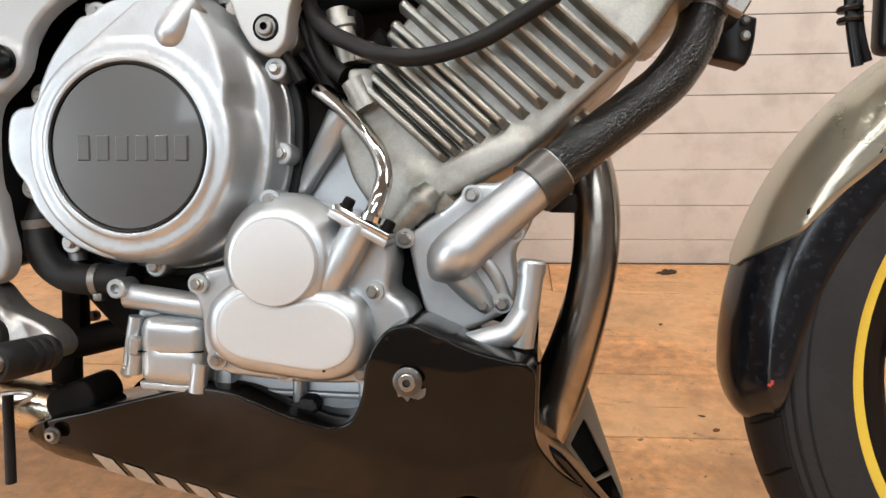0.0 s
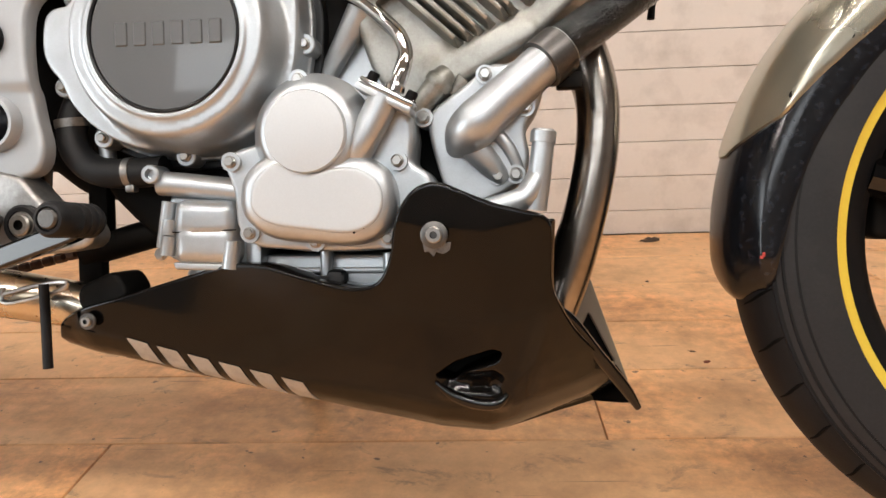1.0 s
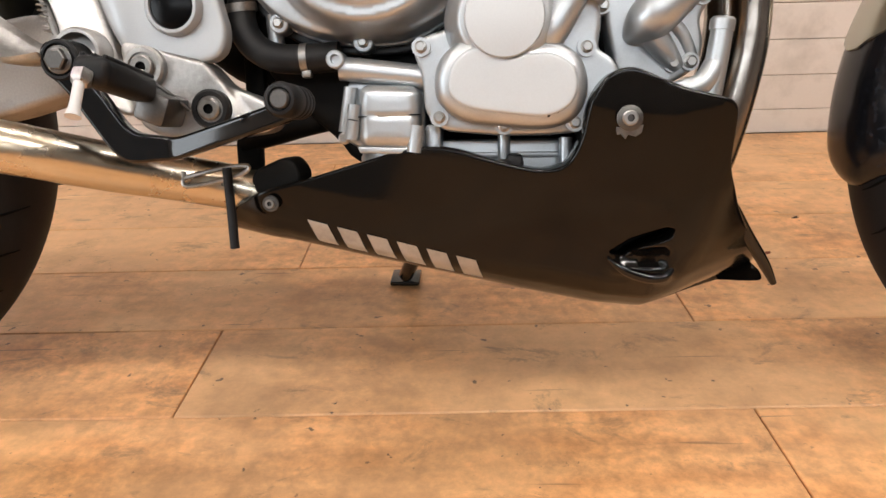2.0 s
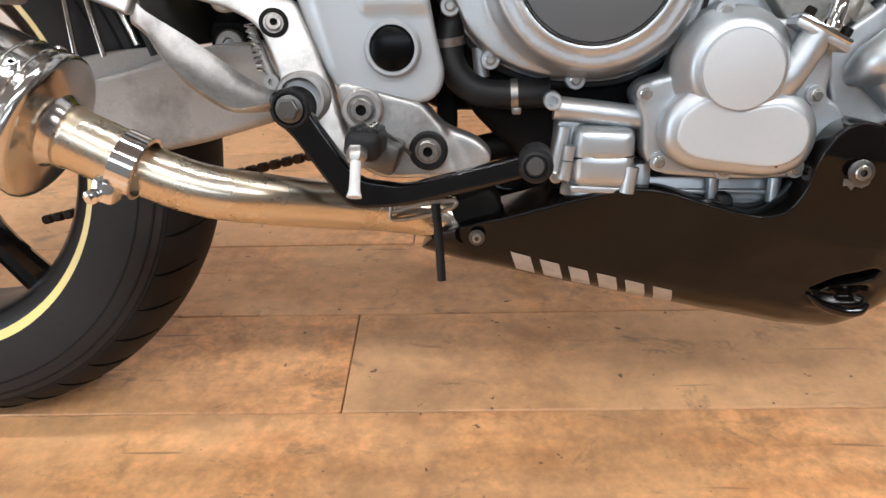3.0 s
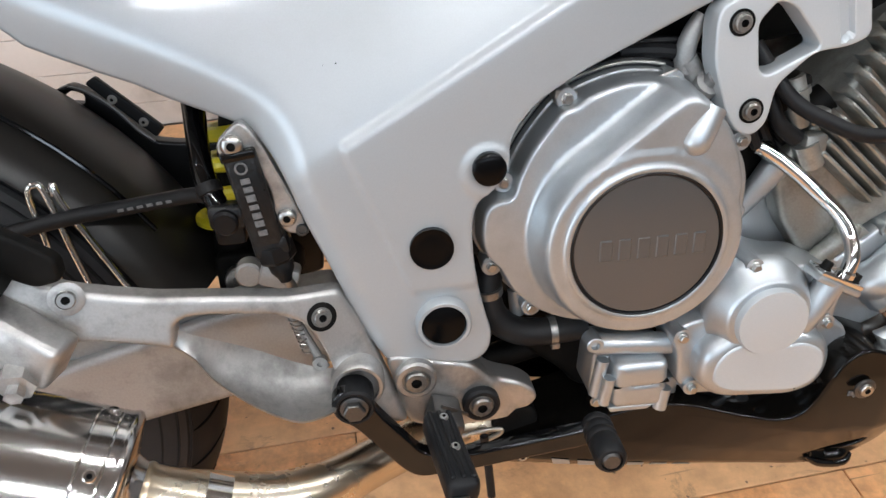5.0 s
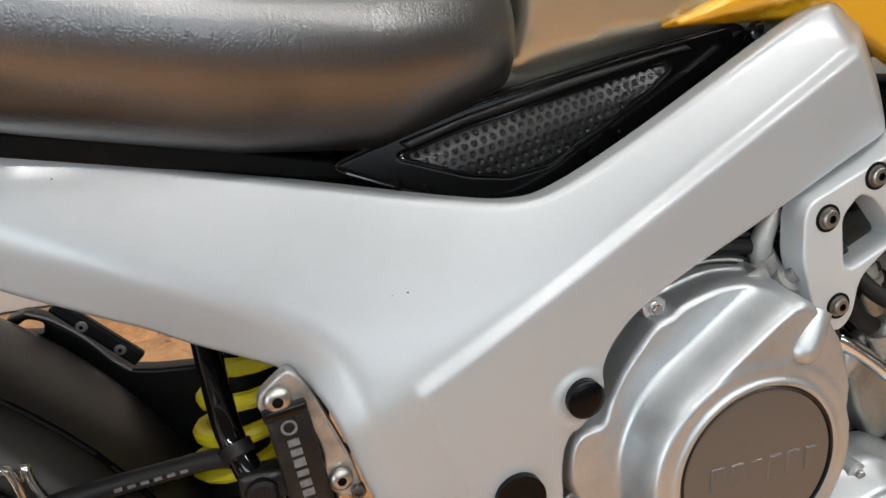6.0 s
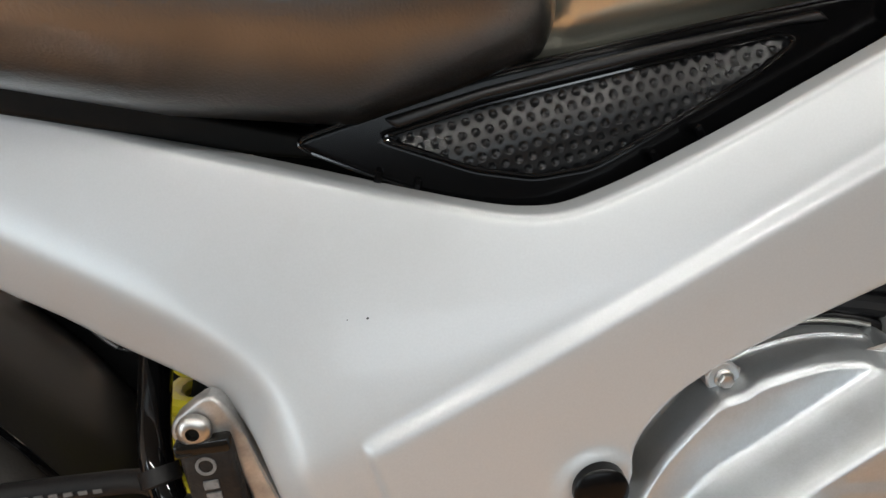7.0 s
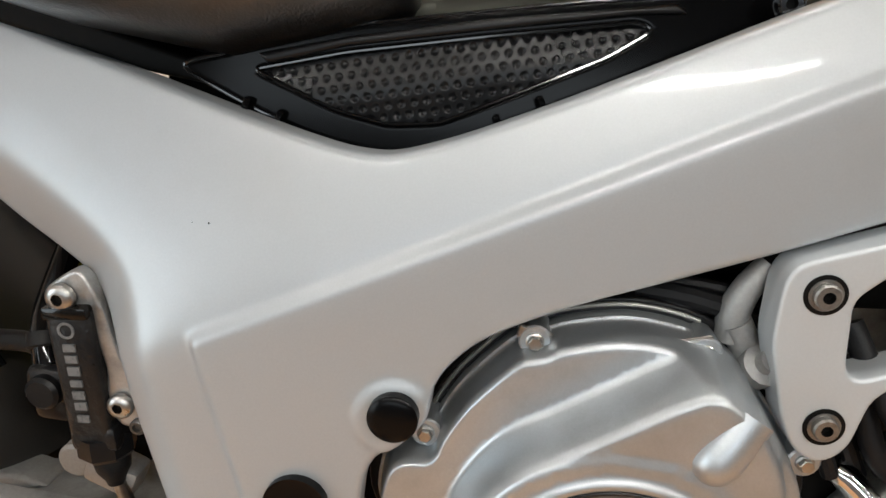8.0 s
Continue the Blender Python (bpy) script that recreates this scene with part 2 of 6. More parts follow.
def relief(outline, depth, back, res=0.008, edge=0.004, holes=(), along=()):
    """A solid seen from its front (-y): outline in (x, z), front at y = depth(x, z), rounded towards the edge, flat back at y = back. Loops in along give lines of vertices that follow a crease."""
    from mathutils.geometry import delaunay_2d_cdt
    f = depth if callable(depth) else (lambda x, z: np.full(x.shape, float(depth)))
    loops = [dense(outline, res)] + [dense(h, res) for h in holes]
    points, edges = [], []
    for loop in loops:
        base = len(points)
        points += [tuple(p) for p in loop]
        edges += [(base + i, base + (i + 1) % len(loop)) for i in range(len(loop))]
    more = []
    for loop in loops:
        t = np.roll(loop, -1, 0) - np.roll(loop, 1, 0)
        nrm = np.stack([-t[:, 1], t[:, 0]], 1) / (np.linalg.norm(t, axis=1)[:, None] + 1e-9)
        for w in (0.12, 0.35, 0.65, 1.0, 1.6):
            for side in (1, -1):
                q = loop + nrm * edge * w * side
                more.append((q, edge * w))
    lo, hi = loops[0].min(0), loops[0].max(0)
    gx, gz = np.meshgrid(np.arange(lo[0], hi[0], res), np.arange(lo[1], hi[1], res * 0.87))
    gx = gx + (np.arange(gx.shape[0]) % 2)[:, None] * res * 0.5
    more.append((np.stack([gx.ravel(), gz.ravel()], 1), edge * 1.6 + res * 0.55))
    lines = [dense(loop, res * 0.8) for loop in along]
    if lines:
        grid, least = more.pop()
        more.append((grid[to_loop(grid[:, 0], grid[:, 1], lines) > res * 0.5], least))
        for k, line in enumerate(lines):
            if k:
                line = line[to_loop(line[:, 0], line[:, 1], lines[:k]) > 0.0007]
            more.append((line, edge * 1.7))
    for q, least in more:
        ok = inside(q[:, 0], q[:, 1], loops[0])
        for h in loops[1:]:
            ok &= ~inside(q[:, 0], q[:, 1], h)
        q = q[ok]
        q = q[to_loop(q[:, 0], q[:, 1], loops) > least * 0.85]
        points += [tuple(p) for p in q]
    v, _, faces = delaunay_2d_cdt([Vector(p) for p in points], edges, [], 0, 1e-6)[:3]
    v = np.array([tuple(p) for p in v])
    tri = np.array([fc for fc in faces if len(fc) == 3])
    mid = v[tri].mean(1)
    ok = inside(mid[:, 0], mid[:, 1], loops[0])
    for h in loops[1:]:
        ok &= ~inside(mid[:, 0], mid[:, 1], h)
    tri = tri[ok]
    d = np.minimum(to_loop(v[:, 0], v[:, 1], loops), edge)
    y = f(v[:, 0], v[:, 1]) + edge - np.sqrt(np.maximum(edge ** 2 - (edge - d) ** 2, 0))
    bm = bmesh.new()
    bv = [bm.verts.new((x, yy, z)) for (x, z), yy in zip(v, y)]
    for a, b, c in tri:
        try:
            bm.faces.new((bv[a], bv[b], bv[c]))
        except ValueError:
            pass
    rim = [e for e in bm.edges if len(e.link_faces) == 1]
    made = bmesh.ops.extrude_edge_only(bm, edges=rim)["geom"]
    low = [g for g in made if isinstance(g, bmesh.types.BMVert)]
    for g in low:
        g.co.y = max(back, g.co.y)
    if len(holes) == 0:
        bmesh.ops.contextual_create(bm, geom=[e for e in bm.edges if len(e.link_faces) == 1])
    loose = [q for q in bm.verts if not q.link_faces]
    bmesh.ops.delete(bm, geom=loose, context="VERTS")
    return bm


def tube(points, radius, n=14, per=5, smooth=True, cap=True):
    """A round bar along a path; radius one number or one per point."""
    rs = list(radius) if hasattr(radius, "__len__") else [radius] * len(points)
    path = curve([(*p, r) for p, r in zip(points, rs)], per) if smooth else [(*p, r) for p, r in zip(points, rs)]
    pts = [Vector([float(c) for c in p[:3]]) for p in path]
    bm, rings = bmesh.new(), []
    side = None
    for i, p in enumerate(pts):
        t = (pts[min(i + 1, len(pts) - 1)] - pts[max(i - 1, 0)]).normalized()
        if side is None:
            side = t.orthogonal().normalized()
        side = (side - t * side.dot(t)).normalized()
        up = t.cross(side)
        rings.append([bm.verts.new(p + float(path[i][3]) * (side * math.cos(2 * math.pi * k / n) + up * math.sin(2 * math.pi * k / n))) for k in range(n)])
    for a, b in zip(rings, rings[1:]):
        for k in range(n):
            bm.faces.new((a[k], a[(k + 1) % n], b[(k + 1) % n], b[k]))
    if cap:
        bm.faces.new(rings[0]), bm.faces.new(rings[-1])
    return bm


def lathe(profile, origin=(0, 0, 0), axis=(0, -1, 0), n=32, close=True):
    """A turned solid: profile of (radius, height along the axis)."""
    bm, rings = bmesh.new(), []
    q = Vector((0, 0, 1)).rotation_difference(Vector(axis))
    for r, h in profile:
        if r < 1e-6:
            rings.append([bm.verts.new(Vector(origin) + q @ Vector((0, 0, h)))])
        else:
            rings.append([bm.verts.new(Vector(origin) + q @ Vector((r * math.cos(2 * math.pi * k / n), r * math.sin(2 * math.pi * k / n), h))) for k in range(n)])
    for a, b in zip(rings, rings[1:]):
        for k in range(n):
            if len(a) == 1 and len(b) == 1:
                continue
            if len(a) == 1:
                bm.faces.new((a[0], b[k], b[(k + 1) % n]))
            elif len(b) == 1:
                bm.faces.new((a[k], a[(k + 1) % n], b[0]))
            else:
                bm.faces.new((a[k], a[(k + 1) % n], b[(k + 1) % n], b[k]))
    if close:
        for ring in (rings[0], rings[-1]):
            if len(ring) > 2:
                bm.faces.new(ring)
    return bm


def block(lo, hi, bevel=0.003, seg=2, m=None):
    """A bevelled box between two corners."""
    bm = bmesh.new()
    bmesh.ops.create_cube(bm, size=1)
    lo, hi = Vector(lo), Vector(hi)
    for v in bm.verts:
        v.co = Vector(((lo[i] + hi[i]) / 2 + v.co[i] * (hi[i] - lo[i]) for i in range(3)))
    if bevel:
        bmesh.ops.bevel(bm, geom=bm.edges[:], offset=bevel, segments=seg, affect="EDGES", profile=0.5)
    if m:
        bm.transform(m)
    return bm


def join(*bms):
    mesh = bpy.data.meshes.new("join")
    out = bmesh.new()
    for b in bms:
        b.to_mesh(mesh)
        out.from_mesh(mesh)
        b.free()
    bpy.data.meshes.remove(mesh)
    return out


def soft(d, w):
    """Smooth max(d, 0) with a bend of width w."""
    return 0.5 * (d + np.sqrt(d * d + w * w))


def rise(d, w):
    """0 where d is above w, 1 where it is below 0, with a smooth flank."""
    u = np.clip(1 - d / w, 0, 1)
    return u * u * (3 - 2 * u)


def disc_d(x, z, cx, cz, r):
    return np.hypot(x - cx, z - cz) - r


def bar_d(x, z, a, b, r):
    ax, az, bx, bz = *a, *b
    u = np.clip(((x - ax) * (bx - ax) + (z - az) * (bz - az)) / ((bx - ax) ** 2 + (bz - az) ** 2), 0, 1)
    return np.hypot(x - ax - u * (bx - ax), z - az - u * (bz - az)) - r


def poly_d(x, z, loop):
    """Distance to a closed polygon in (x, z), negative inside."""
    loop = np.array(loop)
    d = to_loop(x, z, [loop])
    return np.where(inside(x, z, loop), -d, d)


def grow(loop, w):
    """The polygon moved outwards by w along its normals."""
    p = np.array(loop)
    t = np.roll(p, -1, 0) - np.roll(p, 1, 0)
    nrm = np.stack([t[:, 1], -t[:, 0]], 1) / (np.linalg.norm(t, axis=1)[:, None] + 1e-9)
    area = np.sum(p[:, 0] * np.roll(p[:, 1], -1) - np.roll(p[:, 0], -1) * p[:, 1])
    return [tuple(q) for q in p + nrm * w * (1 if area > 0 else -1)]


BOLTS = {}


def bolt(parent, x, y, z, r=0.006, h=0.005, style="hex", material_=None, axis=(0, -1, 0), name="bolt", label=""):
    """A screw head: hex, a hex with flange, or a round head with a hexagon socket."""
    key = (style, r, h, material_.name if material_ else "")
    if key not in BOLTS:
        if style == "hex":
            a = lathe([(r * 1.25, 0), (r * 1.25, h * 0.25), (r * 1.05, h * 0.35)], axis=(0, 0, 1), n=18)
            b = lathe([(r, h * 0.3), (r, h * 0.9), (r * 0.85, h), (0, h)], axis=(0, 0, 1), n=6)
        else:
            a = lathe([(r, 0), (r, h * 0.75), (r * 0.86, h), (r * 0.46, h), (r * 0.43, h * 0.05), (0, h * 0.05)], axis=(0, 0, 1), n=18)
            b = lathe([(r * 1.25, -h * 0.2), (r * 1.25, h * 0.12), (r, h * 0.12)], axis=(0, 0, 1), n=20)
        bm = join(a, b)
        bmesh.ops.recalc_face_normals(bm, faces=bm.faces)
        mesh = bpy.data.meshes.new(name)
        bm.to_mesh(mesh)
        bm.free()
        mesh.shade_smooth()
        mesh.set_sharp_from_angle(angle=radians(30))
        mesh.materials.append(material_ or STEEL)
        # inner socket faces are near-black, standing in for shade in the hole
        if style != "hex":
            mesh.materials.append(DARK)
            for p in mesh.polygons:
                p.material_index = 1 if math.hypot(p.center.x, p.center.y) < r * 0.448 and p.center.z < h * 0.9 else 0
        BOLTS[key] = mesh
    ob = new(name, BOLTS[key])
    ob.parent = parent
    ob.location = (x, y, z)
    ob.rotation_mode = "QUATERNION"
    ob.rotation_quaternion = Vector((0, 0, 1)).rotation_difference(Vector(axis))
    return tagged(ob, label)


# ---- the room ----
def wood_material(name, dark, light, rough, stretch):
    m = bpy.data.materials.new(name)
    m.use_nodes = True
    t, L = m.node_tree.nodes, m.node_tree.links.new
    b = t["Principled BSDF"]
    co, mp, grain, blot, info = (t.new("ShaderNode" + k) for k in ("TexCoord", "Mapping", "TexNoise", "TexNoise", "ObjectInfo"))
    mp.inputs["Scale"].default_value = stretch
    add = t.new("ShaderNodeVectorMath")
    add.operation = "MULTIPLY_ADD"
    add.inputs[1].default_value = (7, 7, 7)
    L(info.outputs["Random"], add.inputs[0])
    L(co.outputs["Object"], add.inputs[2])
    L(add.outputs["Vector"], mp.inputs["Vector"])
    L(mp.outputs["Vector"], grain.inputs["Vector"])
    L(add.outputs["Vector"], blot.inputs["Vector"])
    grain.inputs["Scale"].default_value, grain.inputs["Detail"].default_value = 9, 6
    blot.inputs["Scale"].default_value, blot.inputs["Detail"].default_value, blot.inputs["Roughness"].default_value = 5, 8, 0.7
    ramp = t.new("ShaderNodeValToRGB")
    ramp.color_ramp.elements[0].position, ramp.color_ramp.elements[0].color = 0.3, (*dark, 1)
    ramp.color_ramp.elements[1].position, ramp.color_ramp.elements[1].color = 0.68, (*light, 1)
    L(grain.outputs["Fac"], ramp.inputs["Fac"])
    dirt = t.new("ShaderNodeMapRange")
    dirt.inputs["From Min"].default_value, dirt.inputs["From Max"].default_value, dirt.inputs["To Max"].default_value = 0.47, 0.74, 0.62
    L(blot.outputs["Fac"], dirt.inputs["Value"])
    mix = t.new("ShaderNodeMix")
    mix.data_type = "RGBA"
    mix.inputs["B"].default_value = (0.22, 0.12, 0.06, 1)
    L(dirt.outputs["Result"], mix.inputs["Factor"])
    spot, sr = t.new("ShaderNodeTexNoise"), t.new("ShaderNodeMapRange")
    spot.inputs["Scale"].default_value, spot.inputs["Detail"].default_value = 62, 3
    sr.inputs["From Min"].default_value, sr.inputs["From Max"].default_value, sr.inputs["To Max"].default_value = 0.70, 0.735, 0.8
    L(add.outputs["Vector"], spot.inputs["Vector"])
    L(spot.outputs["Fac"], sr.inputs["Value"])
    mix3 = t.new("ShaderNodeMix")
    mix3.data_type = "RGBA"
    mix3.inputs["B"].default_value = (0.05, 0.035, 0.025, 1)
    L(sr.outputs["Result"], mix3.inputs["Factor"])
    tone, tr, mix4 = t.new("ShaderNodeTexNoise"), t.new("ShaderNodeMapRange"), t.new("ShaderNodeMix")
    tone.inputs["Scale"].default_value, tone.inputs["Detail"].default_value = 2.6, 5
    tr.inputs["From Min"].default_value, tr.inputs["From Max"].default_value, tr.inputs["To Max"].default_value = 0.42, 0.60, 0.72
    mix4.data_type = "RGBA"
    mix4.inputs["B"].default_value = (0.71, 0.425, 0.215, 1)
    L(add.outputs["Vector"], tone.inputs["Vector"])
    L(tone.outputs["Fac"], tr.inputs["Value"])
    L(tr.outputs["Result"], mix4.inputs["Factor"])
    mott, mottr, mix7 = t.new("ShaderNodeTexNoise"), t.new("ShaderNodeMapRange"), t.new("ShaderNodeMix")
    mott.inputs["Scale"].default_value, mott.inputs["Detail"].default_value, mott.inputs["Roughness"].default_value = 42, 6, 0.7
    mottr.inputs["From Min"].default_value, mottr.inputs["From Max"].default_value = 0.35, 0.65
    mottr.inputs["To Min"].default_value, mottr.inputs["To Max"].default_value = 0.66, 1.16
    mix7.data_type, mix7.blend_type = "RGBA", "MULTIPLY"
    mix7.inputs["Factor"].default_value = 1.0
    L(add.outputs["Vector"], mott.inputs["Vector"])
    L(mott.outputs["Fac"], mottr.inputs["Value"])
    L(ramp.outputs["Color"], mix7.inputs["A"])
    L(mottr.outputs["Result"], mix7.inputs["B"])
    L(mix7.outputs["Result"], mix4.inputs["A"])
    L(mix4.outputs["Result"], mix.inputs["A"])
    smudge, gr, mix5 = t.new("ShaderNodeTexNoise"), t.new("ShaderNodeMapRange"), t.new("ShaderNodeMix")
    smudge.inputs["Scale"].default_value, smudge.inputs["Detail"].default_value, smudge.inputs["Roughness"].default_value = 17, 7, 0.75
    smudge.inputs["Distortion"].default_value = 0.6
    gr.inputs["From Min"].default_value, gr.inputs["From Max"].default_value, gr.inputs["To Max"].default_value = 0.575, 0.67, 0.55
    mix5.data_type = "RGBA"
    mix5.inputs["B"].default_value = (0.14, 0.10, 0.06, 1)
    mp2 = t.new("ShaderNodeMapping")
    mp2.inputs["Scale"].default_value = (0.6, 1.0, 1.0)
    L(add.outputs["Vector"], mp2.inputs["Vector"])
    L(mp2.outputs["Vector"], smudge.inputs["Vector"])
    L(smudge.outputs["Fac"], gr.inputs["Value"])
    L(gr.outputs["Result"], mix5.inputs["Factor"])
    L(mix.outputs["Result"], mix5.inputs["A"])
    scratch, cr, mix6, mp3 = t.new("ShaderNodeTexNoise"), t.new("ShaderNodeMapRange"), t.new("ShaderNodeMix"), t.new("ShaderNodeMapping")
    mp3.inputs["Scale"].default_value, mp3.inputs["Rotation"].default_value = (5, 90, 1), (0, 0, radians(12))
    scratch.inputs["Scale"].default_value, scratch.inputs["Detail"].default_value = 1.0, 1
    cr.inputs["From Min"].default_value, cr.inputs["From Max"].default_value, cr.inputs["To Max"].default_value = 0.74, 0.77, 0.6
    mix6.data_type = "RGBA"
    mix6.inputs["B"].default_value = (0.17, 0.09, 0.045, 1)
    L(add.outputs["Vector"], mp3.inputs["Vector"])
    L(mp3.outputs["Vector"], scratch.inputs["Vector"])
    L(scratch.outputs["Fac"], cr.inputs["Value"])
    L(cr.outputs["Result"], mix6.inputs["Factor"])
    L(mix5.outputs["Result"], mix6.inputs["A"])
    L(mix6.outputs["Result"], mix3.inputs["A"])
    L(mix3.outputs["Result"], b.inputs["Base Color"])
    rr, bp = t.new("ShaderNodeMapRange"), t.new("ShaderNodeBump")
    rr.inputs["To Min"].default_value, rr.inputs["To Max"].default_value = rough - 0.12, rough + 0.15
    L(blot.outputs["Fac"], rr.inputs["Value"])
    L(rr.outputs["Result"], b.inputs["Roughness"])
    bp.inputs["Strength"].default_value, bp.inputs["Distance"].default_value = 0.15, 0.001
    L(grain.outputs["Fac"], bp.inputs["Height"])
    L(bp.outputs["Normal"], b.inputs["Normal"])
    return m


FLOOR_WOOD = wood_material("worn_plywood_boards", (0.66, 0.307, 0.12), (0.85, 0.445, 0.195), 0.40, (0.7, 4, 4))
WALL_PAINT = material("chalky_white_paint", (0.74, 0.69, 0.645), 0.6, 0.0, 0.0, 120, 0.03, bump=0.1, bump_scale=140, stain=(0.42, 0.38, 0.34), stain_scale=11, stain_amount=0.5)
CEILING_GREY = material("dark_unseen_ceiling", (0.17, 0.165, 0.16), 0.8, 0.0, 0.0, 60, 0.04, stain=(0.12, 0.115, 0.11), stain_scale=3, stain_amount=0.3)
CHALK = material("white_plaster", (0.72, 0.72, 0.71), 0.8, 0.0, 0.0, 60, 0.05, stain=(0.6, 0.59, 0.57), stain_scale=3, stain_amount=0.4)
BATTEN_WHITE = material("white_enamel", (0.75, 0.75, 0.74), 0.4)
PLASTER = material("dull_grey_plaster", (0.17, 0.17, 0.172), 0.8, 0.0, 0.0, 60, 0.06, stain=(0.12, 0.118, 0.115), stain_scale=3, stain_amount=0.3)
# darker than the boards: shade of the joints is put into this colour
WALL_JOINT = material("shaded_wall_joint", (0.36, 0.32, 0.28), 0.8)
JOINT = material("dark_joint", (0.06, 0.04, 0.028), 0.8)


def structure(name, bm, material_, label, category):
    bmesh.ops.recalc_face_normals(bm, faces=bm.faces)
    mesh = bpy.data.meshes.new(name)
    bm.to_mesh(mesh)
    bm.free()
    mesh.materials.append(material_)
    ob = new(name, mesh)
    ob.matrix_world = ROOM
    return tagged(ob, label, category, kind="structure")


floor = structure("floor", block((WEST_X, BACK_Y, -0.12), (EAST_X, WALL_Y, -0.012), 0), JOINT, "worn orange-brown plywood board floor with dark joints", "floor")
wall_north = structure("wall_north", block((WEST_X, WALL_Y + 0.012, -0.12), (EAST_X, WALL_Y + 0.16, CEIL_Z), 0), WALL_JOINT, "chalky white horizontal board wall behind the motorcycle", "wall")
# added walls and ceiling out of view, their tones set for the reflections
west = join(block((WEST_X - 0.15, BACK_Y, -0.12), (WEST_X, -2.5, CEIL_Z), 0), block((WEST_X - 0.15, -0.7, -0.12), (WEST_X, WALL_Y, CEIL_Z), 0), block((WEST_X - 0.15, -2.5, 2.1), (WEST_X, -0.7, CEIL_Z), 0))
structure("wall_west", west, CHALK, "unseen white plaster wall with an open doorway, added as a reflector", "wall")
structure("wall_east", block((EAST_X, BACK_Y, -0.12), (EAST_X + 0.15, WALL_Y, CEIL_Z), 0), PLASTER, "unseen dull grey plaster wall added to close the room", "wall")
structure("ceiling", block((WEST_X - 0.15, BACK_Y - 0.15, CEIL_Z), (EAST_X + 0.15, WALL_Y + 0.16, CEIL_Z + 0.15), 0), CEILING_GREY, "unseen dark grey ceiling added over the room", "ceiling")
# unseen wall; its strip window is added for the fill lamp
south = join(block((WEST_X - 0.15, BACK_Y - 0.15, -0.12), (EAST_X + 0.15, BACK_Y, 1.98), 0),
             block((WEST_X - 0.15, BACK_Y - 0.15, 2.52), (EAST_X + 0.15, BACK_Y, CEIL_Z), 0),
             block((WEST_X - 0.15, BACK_Y - 0.15, 1.98), (-2.45, BACK_Y, 2.52), 0),
             block((1.25, BACK_Y - 0.15, 1.98), (EAST_X + 0.15, BACK_Y, 2.52), 0))
structure("wall_south", south, PLASTER, "unseen dull grey plaster wall with an added high strip window", "wall")

for tx, ty, watts in TUBES:
    lamp = part("tube_lamp", block((tx - 0.63, ty - 0.05, CEIL_Z - 0.11), (tx + 0.63, ty + 0.05, CEIL_Z), 0.006, 1), BATTEN_WHITE, None)
    lamp.matrix_world = ROOM
    tagged(lamp, "white ceiling batten of a fluorescent tube", "ceiling lamp", "tube lamps under the ceiling")

# ---- the motorcycle ----
bike = tagged(new("motorcycle"), "silver-framed black and yellow motorcycle leaning on its side stand", "motorcycle")
bike.matrix_world = pose(0, 0.541, 0, -14, 0, -6)


CHAMFER = curve([(-0.70, 0.692), (-0.630, 0.662), (-0.574, 0.640), (-0.517, 0.6165), (-0.482, 0.599), (-0.461, 0.581), (-0.4505, 0.558), (-0.443, 0.530), (-0.433, 0.495), (-0.400, 0.38)], 5) + [(-0.40, 0.10), (-0.90, 0.10), (-0.90, 0.692)]


def frame_depth(x, z):
    d1 = (x + 0.417) * -0.4757 + (z - 0.558) * 0.8796
    y = np.interp(z, [0.36, 0.48, 0.56], [-0.148, -0.1435, -0.142])
    y = y + 0.37 * soft(d1 - 0.003, 0.008)
    # flat raised panel below the ridge, bounded at its rear by a slanting crease
    d3 = (x + 0.417) * 0.945 + (z - 0.558) * 0.327
    y = y - 0.0038 * rise(-d3, 0.0045) * rise(d1 + 0.003, 0.008) * rise(0.440 - z, 0.010)
    # chamfer along the rear lower edge
    y = y + 0.60 * soft(-poly_d(x, z, CHAMFER), 0.0075)
    # the metal swells round the upper plug, and the beam runs inwards towards the steering head
    y = y - 0.0022 * rise(disc_d(x, z, -0.314, 0.529, 0.0180), 0.0045)
    y = y + 0.10 * soft(x + 0.38, 0.05)
    return y + 0.9 * soft((x + 0.092) * 0.867 + (z - 0.722) * 0.498, 0.004)


